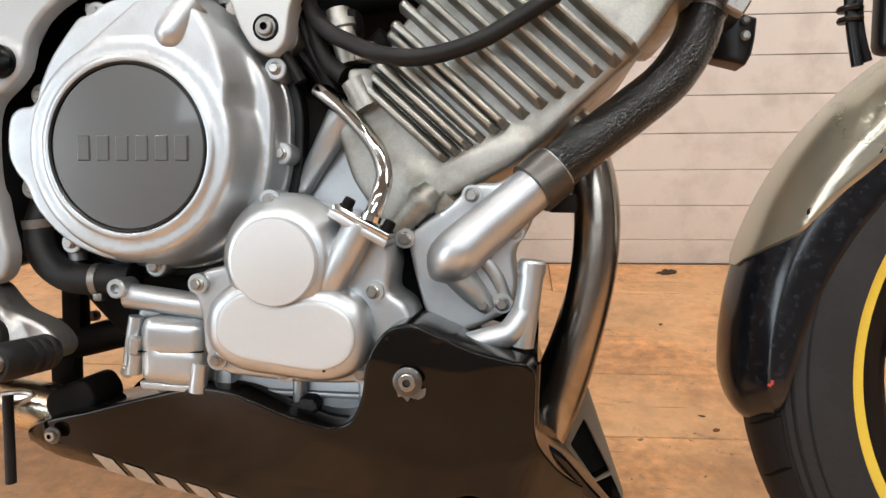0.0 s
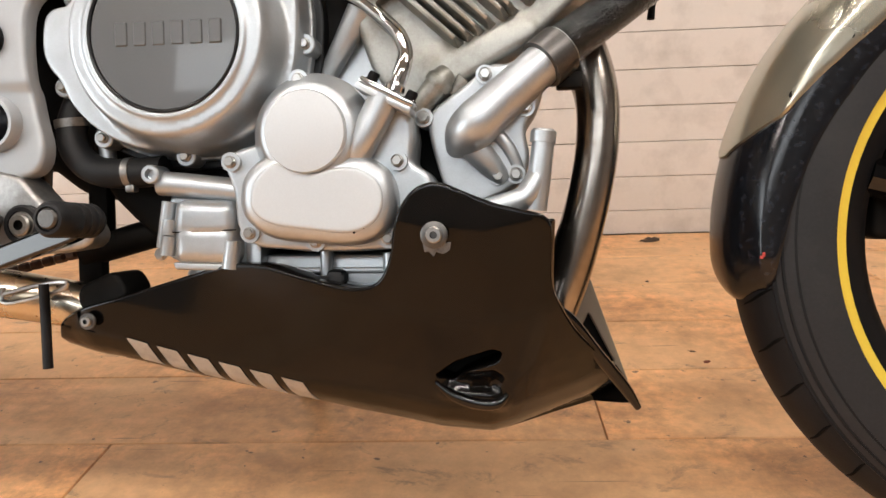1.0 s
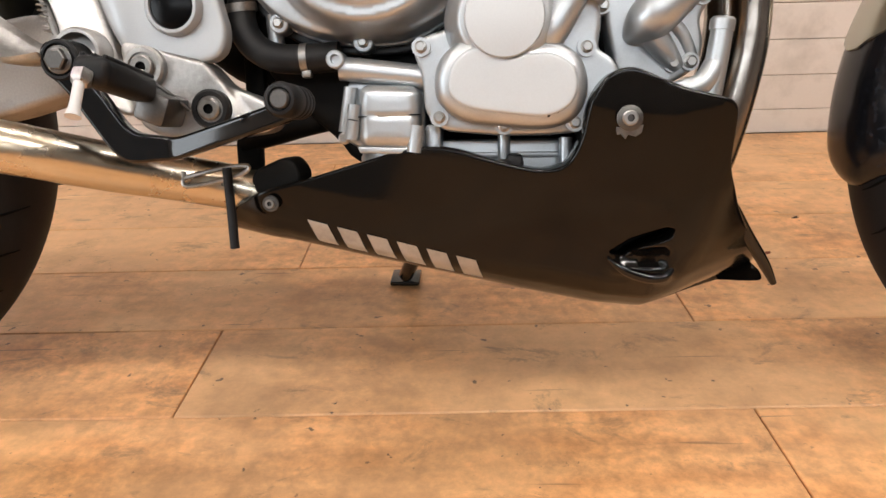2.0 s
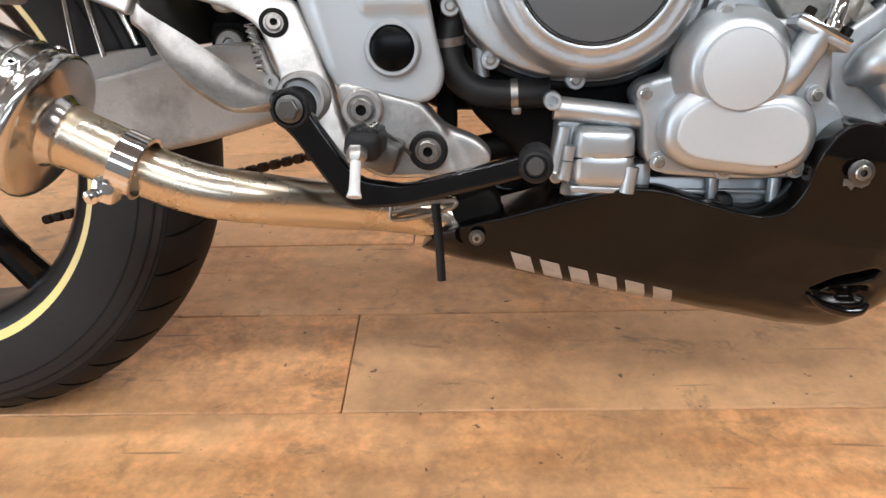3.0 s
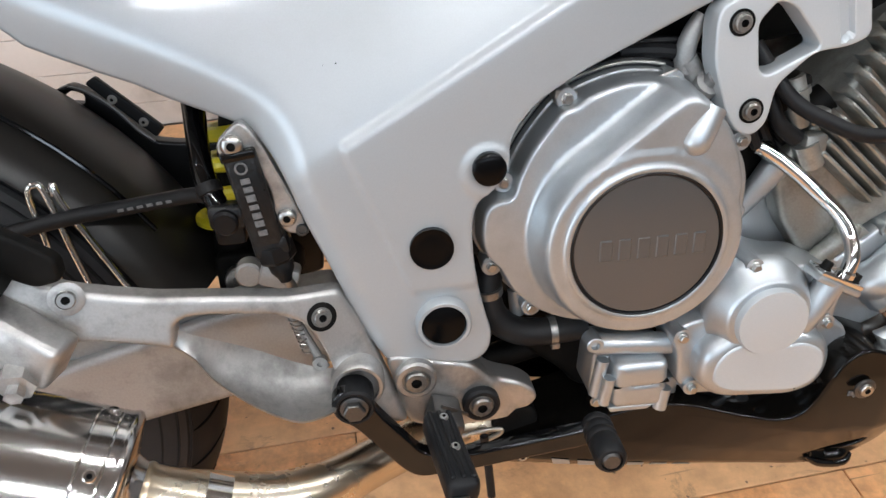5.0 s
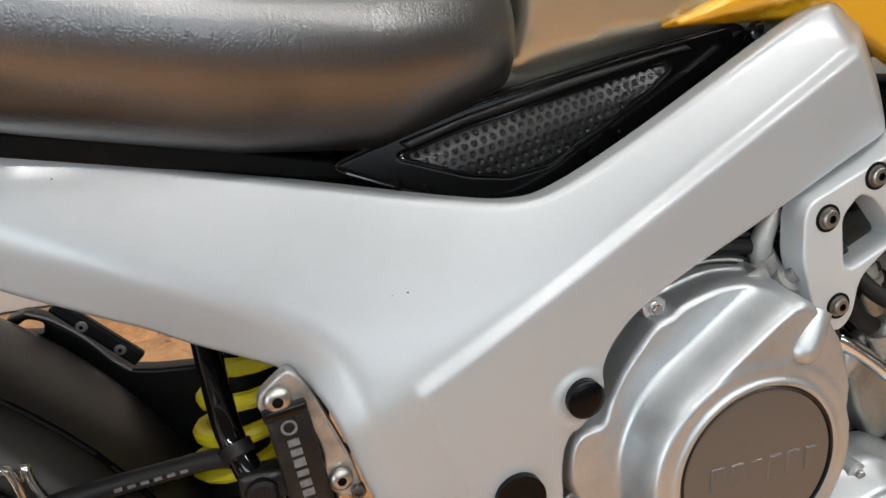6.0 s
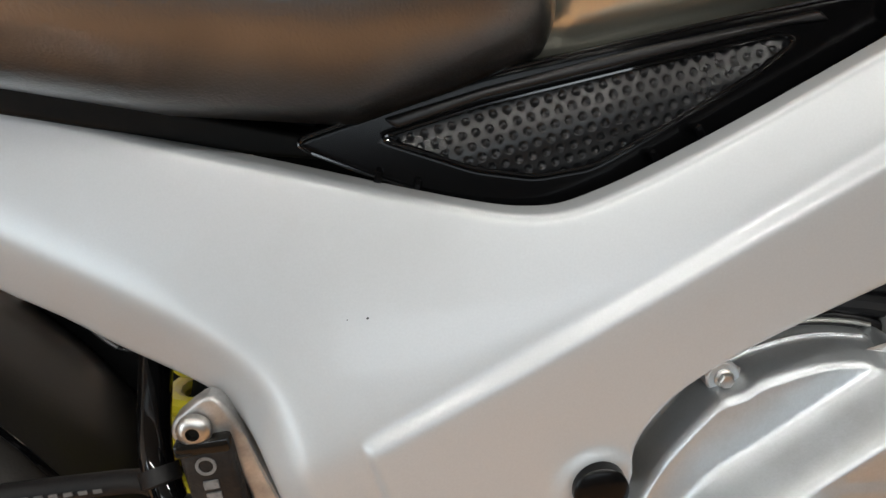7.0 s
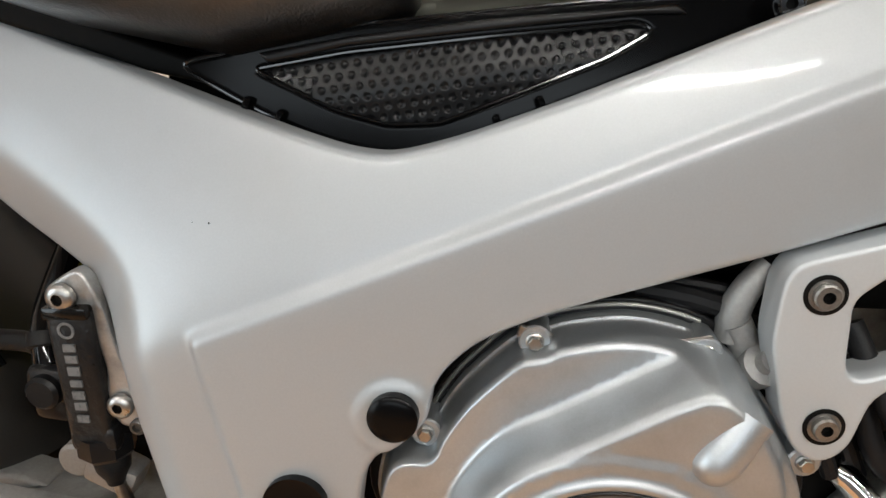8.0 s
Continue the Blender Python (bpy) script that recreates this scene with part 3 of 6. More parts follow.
frame_outline = curve([(-0.66, 0.716), (-0.61, 0.7058), (-0.5675, 0.6968), (-0.51, 0.6855), (-0.48, 0.6797), (-0.449, 0.6740), (-0.417, 0.6678), (-0.385, 0.6618), (-0.360, 0.6578), (-0.345, 0.6568), (-0.330, 0.6580), (-0.312, 0.6640),
                       (-0.29, 0.6735), (-0.253, 0.6915), (-0.21, 0.7140), (-0.175, 0.7325), (-0.143, 0.7490), (-0.115, 0.7600), (-0.080, 0.7600), (-0.045, 0.7380), (-0.022, 0.7080),
                       (-0.030, 0.6900), (-0.060, 0.6730), (-0.100, 0.6560), (-0.139, 0.6385), (-0.189, 0.6175), (-0.229, 0.6010), (-0.252, 0.590), (-0.274, 0.577), (-0.288, 0.563), (-0.296, 0.548),
                       (-0.298, 0.530), (-0.310, 0.514), (-0.322, 0.504), (-0.327, 0.485), (-0.326, 0.45), (-0.319, 0.41), (-0.314, 0.388), (-0.318, 0.370), (-0.333, 0.362), (-0.36, 0.364),
                       (-0.386, 0.367), (-0.404, 0.377), (-0.423, 0.414), (-0.437, 0.455), (-0.453, 0.498), (-0.4625, 0.530), (-0.4735, 0.5535), (-0.4895, 0.5690), (-0.512, 0.5780),
                       (-0.54, 0.5880), (-0.567, 0.600), (-0.605, 0.6135), (-0.66, 0.642)], 3, True)
frame_beam = part("frame_beam", relief(frame_outline, frame_depth, -0.03, 0.0029, 0.0036), FRAME_PAINT, bike, "silver painted pressed aluminium main frame beam", 50)
for v in frame_beam.data.vertices:                # a shell of even thickness
    if v.co.y > -0.0301:
        v.co.y = float(frame_depth(np.array([v.co.x]), np.array([v.co.z]))[0]) + 0.015

for cx, cz, size in ((-0.417, 0.613, 0.0006), (-0.426, 0.612, 0.0003), (-0.60, 0.690, 0.0005), (-0.575, 0.70, 0.0005)):
    part("paint_chip", lathe([(size, 0), (size * 0.6, 0.0003), (0, 0.0004)], (cx, float(frame_depth(np.array([cx]), np.array([cz]))[0]), cz), n=8), DARK, frame_beam)
part("paint_chip", block((-0.0024, -0.0004, -0.0006), (0.0024, 0.0002, 0.0006), 0.0002, 1, pose(-0.334, float(frame_depth(np.array([-0.334]), np.array([0.649]))[0]) + 0.004, 0.649, 0, 3, 0)), DARK, frame_beam)


def plug(parent, x, y, z, r, dome=0.004, rim=0.0):
    part("frame_plug", lathe([(r, -0.006), (r, 0.001), (r * 0.93, dome * 0.6), (r * 0.6, dome), (0, dome * 1.1)], (x, y, z)), PLUG_BLACK, parent, "round black plastic plug")
    if rim:
        part("plug_rim", lathe([(r + rim, -0.008), (r + rim, 0.001), (r + rim * 0.6, 0.004), (r + rim * 0.1, 0.004), (r, 0.0), (r, -0.008)], (x, y, z), close=False), FRAME_PAINT, parent)


plug(frame_beam, -0.360, -0.1470, 0.474, 0.0170, 0.001)
plug(frame_beam, -0.354, -0.147, 0.406, 0.0180, 0.0045, 0.005)
plug(frame_beam, -0.3140, -0.1450, 0.5330, 0.0128, 0.003)

# engine mount bracket under the front of the beam
POCKET = [(-0.0555, 0.6480), (-0.0460, 0.6510), (-0.0365, 0.6100), (-0.0430, 0.6040)]
bracket = part("mount_bracket", relief(rounded([(-0.1438, 0.6248), (-0.1400, 0.6345), (-0.128, 0.6395), (-0.082, 0.659), (-0.050, 0.679), (-0.0342, 0.6670), (-0.0200, 0.6060), (-0.036, 0.5990), (-0.0635, 0.5965), (-0.0900, 0.5740), (-0.0935, 0.5450), (-0.104, 0.5350), (-0.118, 0.5400), (-0.1285, 0.5568), (-0.1420, 0.5947)], 0.008),
                                       lambda x, z: -0.130 + 0.005 * rise(poly_d(x, z, POCKET), 0.002), -0.108, 0.003, 0.002, [rounded([(-0.1117, 0.6207), (-0.0983, 0.6360), (-0.0845, 0.6305), (-0.0586, 0.6006), (-0.099, 0.5817), (-0.106, 0.5860)], 0.006)], [grow(POCKET, w) for w in (-0.0008, 0.0, 0.0008, 0.0016, 0.0024)]), CAP_PAINT, frame_beam, "machined alloy engine bracket with a window")
for bx, bz in ((-0.125, 0.622), (-0.087, 0.647), (-0.050, 0.664), (-0.108, 0.556)):
    # raised dark disc under each bolt stands in for a shaded recess
    part("recess_disc", lathe([(0.0098, 0), (0.0098, 0.0006), (0.0092, 0.0007), (0.0, 0.0007)], (bx, -0.130, bz), n=24), DARK, bracket)
    bolt(bracket, bx, -0.1305, bz, 0.0062, 0.004, "socket", GREY_BOLT)

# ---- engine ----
# near-black mass: the deep shade between the covers is put into its colour
case = part("crankcase", relief(curve([(-0.30, 0.42), (-0.30, 0.36), (-0.24, 0.30), (-0.20, 0.272), (-0.04, 0.262), (0.02, 0.30), (0.03, 0.40), (0.0, 0.42), (-0.05, 0.50), (-0.12, 0.52), (-0.2, 0.50)], 4, True), -0.085, 0.17, 0.012, 0.01), DARK, bike, "near-black crankcase with the shade between the covers put into its colour")


# added dark fill in place of the shaded gap behind the clutch cover
part("rear_gap_fill", relief(rounded([(-0.43, 0.575), (-0.25, 0.60), (-0.10, 0.60), (-0.06, 0.52), (-0.10, 0.40), (-0.20, 0.345), (-0.33, 0.347), (-0.40, 0.40)], 0.02), -0.058, 0.14, 0.012, 0.01), DARK, bike, "near-black fill standing in for the shaded gap behind the clutch cover")


HUB = (-0.197, 0.467)
COVER_LOW = curve([(-0.302, 0.441), (-0.292, 0.421), (-0.270, 0.400), (-0.240, 0.387), (-0.205, 0.383), (-0.170, 0.385), (-0.141, 0.398), (-0.119, 0.418), (-0.1075, 0.446), (-0.1045, 0.475), (-0.105, 0.500), (-0.111, 0.520), (-0.124, 0.540), (-0.136, 0.554),
                   (-0.152, 0.570), (-0.170, 0.580), (-0.193, 0.5835), (-0.212, 0.582), (-0.235, 0.575), (-0.243, 0.5695), (-0.250, 0.5670), (-0.257, 0.5635), (-0.277, 0.538), (-0.287, 0.518), (-0.2905, 0.506), (-0.296, 0.5005), (-0.307, 0.4985),
                   (-0.3145, 0.490), (-0.3165, 0.467), (-0.311, 0.452)], 3, True)
# the raised face: a disc whose upper side runs out along a straight edge to the upper corner
COVER_HIGH = [(HUB[0] + 0.0760 * math.cos(radians(a)), HUB[1] + 0.0760 * math.sin(radians(a))) for a in range(118, 386, 6)] + \
    [(-0.1265, 0.512), (-0.133, 0.534), (-0.140, 0.5495), (-0.149, 0.5625), (-0.158, 0.5710), (-0.168, 0.5765), (-0.176, 0.5755), (-0.187, 0.5685), (-0.203, 0.5565)]


def clutch_depth(x, z):
    y = -0.108 - 0.024 * rise(poly_d(x, z, COVER_LOW), 0.0050)
    y = y + (-0.1640 - y) * rise(poly_d(x, z, COVER_HIGH), 0.0115)
    r = np.hypot(x - HUB[0], z - HUB[1])
    y = y + 0.0011 * (1 - rise(r - 0.0752, 0.0012)) * rise(poly_d(x, z, COVER_HIGH), 0.004)
    # the bead round the badge and its seat
    y = y - 0.0020 * rise(np.abs(r - 0.0623) - 0.0012, 0.0026)
    return y + 0.0070 * rise(r - 0.0578, 0.0015)


CREASES = [grow(COVER_LOW, w) for w in (-0.001, 0.0004, 0.0016, 0.0028, 0.0040, 0.0051)] + [grow(COVER_HIGH, w) for w in (-0.0008, 0.0010, 0.0030, 0.0050, 0.0070, 0.0090, 0.0110)]
CREASES += [ring_points(*HUB, r, 120) for r in (0.0570, 0.0582, 0.0592, 0.0600, 0.0612, 0.0624, 0.0636, 0.0648, 0.0662)]
clutch = part("clutch_cover", relief(grow(COVER_LOW, 0.0066), clutch_depth, -0.085, 0.0030, 0.0009, along=CREASES), ENGINE_PAINT, bike, "silver painted round clutch cover", 75)
rim_plate = part("case_rim", relief(grow(COVER_LOW, 0.0135), -0.099, -0.075, 0.008, 0.002), BLACK_SATIN, bike, "grimy black rim of the engine case behind the clutch cover")
edge_loop = grow(COVER_LOW, 0.0100)[45:72]
part("gasket_edge", tube([(x, -0.1003, z) for x, z in edge_loop], 0.0013, 8, 1, smooth=False), CAST, rim_plate, "thin grey gasket edge")
badge = part("cover_badge", lathe([(0.0582, -0.004), (0.0582, 0.0012), (0.0572, 0.0022), (0.03, 0.0030), (0, 0.0032)], (-0.197, -0.1625, 0.467), n=64), BADGE, clutch, "dark grey lacquered round badge with an embossed mark")
part("gasket_ring", lathe([(0.0602, -0.004), (0.0602, 0.0018), (0.0594, 0.0023), (0.0580, 0.0016), (0.0580, -0.004)], (-0.197, -0.1640, 0.467), n=64, close=False), BLACK_SATIN, clutch)
for k in range(6):
    bx = -0.2345 + 0.0148 * k
    part("embossed_bar", block((bx, -0.1664, 0.4575), (bx + 0.0100, -0.1640, 0.4755), 0.0008, 1), BADGE, badge)
part("filler_boss", tube([(-0.1676, -0.1570, 0.5385), (-0.1673, -0.1575, 0.5395), (-0.1664, -0.1580, 0.5420), (-0.1650, -0.1578, 0.5455), (-0.1610, -0.1560, 0.5530), (-0.1530, -0.1515, 0.5680)], [0.0040, 0.0078, 0.0106, 0.0120, 0.0124, 0.0124], 28, 4), ENGINE_PAINT, clutch, "", 70)
for lx, lz, turn in ((-0.250, 0.5765, 8), (-0.172, 0.584, -18)):
    part("cable_clip", block((-0.009, -0.0012, -0.0035), (0.009, 0.0012, 0.0035), 0.001, 1, pose(lx, -0.1175, lz, 0, turn, 0)), STEEL, clutch, "grimy thin cable clip")
for bx, bz in ((-0.1015, 0.4658), (-0.1055, 0.5285), (-0.204, 0.3785), (-0.2755, 0.3955), (-0.309, 0.4385), (-0.2495, 0.5735), (-0.1665, 0.5800), (-0.2985, 0.5115)):
    part("cover_boss", lathe([(0.0085, -0.02), (0.0085, 0.004), (0.0075, 0.005), (0, 0.005)], (bx, -0.114, bz), n=18), ENGINE_PAINT, clutch)
    bolt(clutch, bx, -0.119, bz, 0.0038, 0.0045)


side_cover = part("side_cover", relief(rounded([(-0.108, 0.432), (-0.090, 0.437), (-0.078, 0.432), (-0.062, 0.426), (-0.040, 0.424), (-0.014, 0.412), (-0.010, 0.388), (-0.012, 0.374), (-0.012, 0.366), (0.000, 0.360), (0.008, 0.342), (-0.010, 0.318), (-0.024, 0.302),
                                                 (-0.055, 0.300), (-0.088, 0.300), (-0.135, 0.304), (-0.150, 0.318), (-0.152, 0.350), (-0.160, 0.368), (-0.150, 0.380), (-0.130, 0.384), (-0.126, 0.405)], 0.008), -0.148, -0.10, 0.005, 0.004), ENGINE_PAINT, bike, "silver cast side cover with two raised lobes", 60)
part("round_lobe", lathe([(0.0475, -0.004), (0.0470, 0.002), (0.0450, 0.0050), (0.0375, 0.0185), (0.0355, 0.0210), (0.0335, 0.0222), (0.02, 0.0224), (0, 0.0224)], (-0.0865, -0.146, 0.389), n=64), ENGINE_PAINT, side_cover, "", 60)
part("kidney_lobe", relief(curve([(-0.141, 0.337), (-0.137, 0.359), (-0.118, 0.375), (-0.098, 0.376), (-0.085, 0.370), (-0.066, 0.372), (-0.046, 0.372), (-0.027, 0.359), (-0.021, 0.336), (-0.030, 0.314), (-0.053, 0.3050), (-0.085, 0.307), (-0.116, 0.311), (-0.134, 0.322)], 4, True), -0.1690, -0.140, 0.005, 0.012), ENGINE_PAINT, side_cover, "", 75)
part("round_cap", lathe([(0.0305, -0.006), (0.0305, 0.003), (0.0295, 0.005), (0.015, 0.0062), (0, 0.0064)], (-0.0865, -0.1695, 0.389), n=48), CAP_PAINT, side_cover, "pale round raised cap")
part("oval_cap", relief(curve([(-0.130, 0.338), (-0.126, 0.355), (-0.113, 0.366), (-0.098, 0.366), (-0.085, 0.359), (-0.068, 0.362), (-0.050, 0.362), (-0.034, 0.352), (-0.030, 0.336), (-0.037, 0.322), (-0.055, 0.3145), (-0.085, 0.317), (-0.112, 0.321), (-0.125, 0.328)], 4, True), -0.1705, -0.160, 0.006, 0.0025), CAP_PAINT, side_cover, "pale kidney-shaped raised cap")
for bx, bz in ((-0.022, 0.368), (-0.138, 0.315), (-0.086, 0.308), (-0.152, 0.370), (-0.097, 0.431), (-0.030, 0.310)):
    part("cover_boss", lathe([(0.0075, -0.02), (0.0075, 0.004), (0, 0.004)], (bx, -0.148, bz), n=18), ENGINE_PAINT, side_cover)
    bolt(side_cover, bx, -0.152, bz, 0.0039, 0.005)
for k, (cx, cz) in enumerate(((-0.0375, 0.3235), (-0.0450, 0.3180), (-0.0520, 0.3150))):
    part("paint_chip", lathe([(0.0006 + 0.0003 * (k % 3), 0), (0.0004, 0.0004), (0, 0.0005)], (cx, -0.1692, cz), n=7), DARK, side_cover)
# oil filler neck beside the round cap, with its bolted flange
neck = part("oil_neck", tube([(-0.056, -0.150, 0.366), (-0.050, -0.157, 0.376), (-0.036, -0.157, 0.402), (-0.029, -0.157, 0.415)], [0.007, 0.0112, 0.0118, 0.0118], 18, 3), ENGINE_PAINT, side_cover)
flange_at = pose(-0.027, -0.158, 0.417, 0, 28, 0)
part("pipe_flange", block((-0.023, -0.010, -0.008), (0.023, 0.014, -0.002), 0.002, 2, flange_at), ENGINE_PAINT, side_cover)
pipe = part("oil_pipe", tube([(-0.021, -0.160, 0.420), (-0.0165, -0.157, 0.434), (-0.0155, -0.147, 0.449), (-0.022, -0.136, 0.465), (-0.036, -0.122, 0.481), (-0.054, -0.111, 0.498), (-0.072, -0.101, 0.512), (-0.079, -0.098, 0.5155)], [0.0061, 0.0061, 0.0061, 0.0061, 0.0062, 0.0064, 0.0078, 0.0070], 32, 12), CHROME, bike, "bright chrome oil pipe")
part("pipe_plate", block((-0.022, -0.009, -0.002), (0.022, 0.012, 0.0025), 0.0012, 2, flange_at), CHROME, pipe, "chrome pipe flange")
part("pipe_collar", lathe([(0.0075, 0), (0.0075, 0.004), (0.006, 0.006)], (-0.022, -0.160, 0.418), (0.3, 0, 0.95), 18), CHROME, pipe)
for dx in (-0.0155, 0.0165):
    at = flange_at @ Vector((dx, 0.0, 0.0025))
    bolt(pipe, at.x, at.y, at.z, 0.0042, 0.007, "socket", DARK, (0.47, 0, 0.88))

# drive-side housing behind the side cover
pump_body = part("oil_pump_housing", join(
    relief(rounded([(-0.218, 0.347), (-0.152, 0.345), (-0.152, 0.287), (-0.205, 0.288), (-0.222, 0.297)], 0.006), -0.122, -0.08, 0.007, 0.004),
    relief(rounded([(-0.2030, 0.3430), (-0.1545, 0.3410), (-0.1545, 0.2900), (-0.2060, 0.2915), (-0.2060, 0.3300)], 0.010), lambda x, z: -0.1440 + 0.0012 * rise(np.abs(z - 0.3170 - 0.03 * (x + 0.18)) - 0.0006, 0.0012), -0.11, 0.0030, 0.0100),
    relief(rounded([(-0.2080, 0.2925), (-0.1540, 0.2905), (-0.1540, 0.2850), (-0.2060, 0.2865)], 0.002), -0.1385, -0.10, 0.004, 0.0016)), ENGINE_PAINT, bike, "silver cast oil pump housing with a rounded bowl", 45)
part("joint_line", block((-0.0255, -0.0004, -0.0005), (0.0255, 0.004, 0.0005), 0, 1, pose(-0.180, -0.1425, 0.3170, 0, -1.7, 0)), DARK, pump_body)
for pa, pb, pr in (((-0.213, -0.131, 0.341), (-0.219, -0.131, 0.304), 0.0058), ((-0.157, -0.139, 0.309), (-0.160, -0.139, 0.287), 0.0065), ((-0.209, -0.139, 0.3265), (-0.2105, -0.139, 0.3145), 0.0055), ((-0.2105, -0.137, 0.3135), (-0.213, -0.137, 0.298), 0.0058)):
    part("housing_post", tube([pa, pb], pr, 14, 1), ENGINE_PAINT, pump_body)
gallery = part("pump_gallery", tube([(-0.222, -0.127, 0.3565), (-0.19, -0.127, 0.353), (-0.150, -0.127, 0.348)], 0.0100, 18, 3), ENGINE_PAINT, pump_body)
part("gallery_boss", lathe([(0.0075, -0.01), (0.0075, 0.010), (0.0065, 0.011), (0.004, 0.011), (0.0035, 0.006), (0, 0.006)], (-0.224, -0.130, 0.363), n=18), ENGINE_PAINT, pump_body)
part("pump_barrel", lathe([(0.031, -0.03), (0.031, 0.0), (0.0335, 0.002), (0.0335, 0.008), (0.0325, 0.010), (0.0325, 0.014), (0.030, 0.016)], (-0.178, -0.098, 0.274), (0, 0, 1), 28), ENGINE_PAINT, pump_body)
bolt(pump_body, -0.219, -0.135, 0.299, 0.0042, 0.004)
sump = part("sump", join(block((-0.205, -0.105, 0.225), (-0.03, 0.11, 0.282), 0.012, 3), block((-0.152, -0.116, 0.250), (-0.028, -0.08, 0.2965), 0.004), block((-0.150, -0.121, 0.2815), (-0.030, -0.09, 0.2860), 0.0015), 
                         tube([(-0.0855, -0.124, 0.308), (-0.0855, -0.124, 0.272)], 0.0052, 14, 1), tube([(-0.034, -0.124, 0.298), (-0.034, -0.124, 0.268)], 0.0056, 14, 1), block((-0.152, -0.128, 0.262), (-0.138, -0.09, 0.31), 0.004)), ENGINE_PAINT, bike, "finned silver engine sump")
part("drain_switch", join(block((-0.084, -0.135, 0.262), (-0.070, -0.10, 0.285), 0.004), tube([(-0.13, -0.132, 0.280), (-0.10, -0.134, 0.276), (-0.07, -0.130, 0.278)], 0.004, 10, 3)), RUBBER, sump)


pump = part("water_pump", join(
    relief(rounded([(-0.005, 0.404), (0.001, 0.376), (0.010, 0.346), (0.024, 0.330), (0.050, 0.340), (0.072, 0.352), (0.078, 0.372), (0.072, 0.394), (0.084, 0.410), (0.092, 0.440), (0.080, 0.458), (0.062, 0.444), (0.046, 0.446), (0.028, 0.430), (0.004, 0.414)], 0.010), -0.118, -0.075, 0.006, 0.004),
    tube([(0.016, -0.112, 0.377), (0.026, -0.124, 0.387), (0.036, -0.132, 0.396), (0.050, -0.130, 0.409), (0.075, -0.126, 0.431), (0.104, -0.120, 0.457)], [0.006, 0.0165, 0.0185, 0.0175, 0.0165, 0.0165], 28, 5),
    tube([(0.030, -0.124, 0.384), (0.044, -0.122, 0.368), (0.056, -0.116, 0.354)], [0.012, 0.010, 0.007], 18, 4),
    tube([(0.046, -0.117, 0.395), (0.060, -0.117, 0.380), (0.070, -0.115, 0.358)], [0.006, 0.0055, 0.005], 12, 4)), ENGINE_PAINT, bike, "silver cast water pump housing", 60)
for bx, bz in ((0.043, 0.436), (-0.006, 0.404), (0.074, 0.410), (0.052, 0.357), (0.066, 0.358), (0.014, 0.340)):
    part("pump_boss", lathe([(0.0075, -0.02), (0.0075, 0.003), (0, 0.003)], (bx, -0.118, bz), n=16), ENGINE_PAINT, pump)
    bolt(pump, bx, -0.121, bz, 0.0043, 0.006)
spigot = part("drain_spigot", join(tube([(0.080, -0.130, 0.330), (0.084, -0.131, 0.358), (0.088, -0.131, 0.390)], [0.0095, 0.009, 0.0085], 18, 4),
                                   tube([(0.028, -0.134, 0.326), (0.052, -0.136, 0.333), (0.072, -0.134, 0.339), (0.083, -0.131, 0.355)], [0.008, 0.0085, 0.0095, 0.009], 16, 4),
                                   lathe([(0.0098, 0), (0.0098, 0.008), (0.008, 0.010), (0, 0.010)], (0.0865, -0.131, 0.381), (0.1, 0, 1), 18)), ENGINE_PAINT, bike, "silver drain spigot")

# ---- leaning cylinder with its fins ----
cyl = pose(0.02, 0, 0.433, 0, -48, 0)          # local x: up along the cylinder, z: back and up across it


def cyl_bm(bm):
    bm.transform(cyl)
    return bm


def fin(v, z0, z1):
    """A cast fin across the cylinder: wide at its root, narrow and rounded at its crest, run out at both ends."""
    bm = bmesh.new()
    rings = []
    for z, lift in ((z0, 0.0), (z0 + 0.003, 0.60), (z0 + 0.007, 0.92), (z0 + 0.012, 1.0), (z1 - 0.010, 1.0), (z1 - 0.004, 0.9), (z1, 0.5)):
        top = -0.1045 - 0.0195 * lift
        rings.append([bm.verts.new((v + dx, y, z)) for dx, y in ((-0.0050, -0.098), (-0.0044, -0.1050), (-0.0026, top + 0.0040 * lift), (-0.0016, top + 0.0008), (0.0, top), (0.0016, top + 0.0008), (0.0026, top + 0.0040 * lift), (0.0044, -0.1050), (0.0050, -0.098))])
    for a, b in zip(rings, rings[1:]):
        for k in range(8):
            bm.faces.new((a[k], a[k + 1], b[k + 1], b[k]))
    bm.faces.new(rings[0]), bm.faces.new(rings[-1])
    return bm


barrel = part("cylinder_barrel", relief(rounded([(-0.066, 0.492), (-0.040, 0.530), (0.02, 0.60), (0.10, 0.64), (0.19, 0.585), (0.165, 0.545), (0.137, 0.518), (0.112, 0.494), (0.094, 0.476), (0.080, 0.464), (0.050, 0.448), (0.022, 0.432), (0.004, 0.412), (-0.026, 0.412), (-0.050, 0.446)], 0.008),
                                        lambda x, z: -0.106 - 0.004 * rise(bar_d(x, z, (0.0, 0.44), (0.07, 0.468), 0.012), 0.006), 0.12, 0.008, 0.006), CAST, bike, "stained raw cast aluminium cylinder block")
for v in (0.023, 0.032, 0.041, 0.051, 0.063, 0.070, 0.085, 0.099, 0.113, 0.127, 0.141, 0.155, 0.169):
    part("cooling_fin", cyl_bm(fin(v, 0.016 - 0.33 * (v - 0.02), min(0.130, 0.096 + 0.35 * (v - 0.02)))), CAST, barrel)
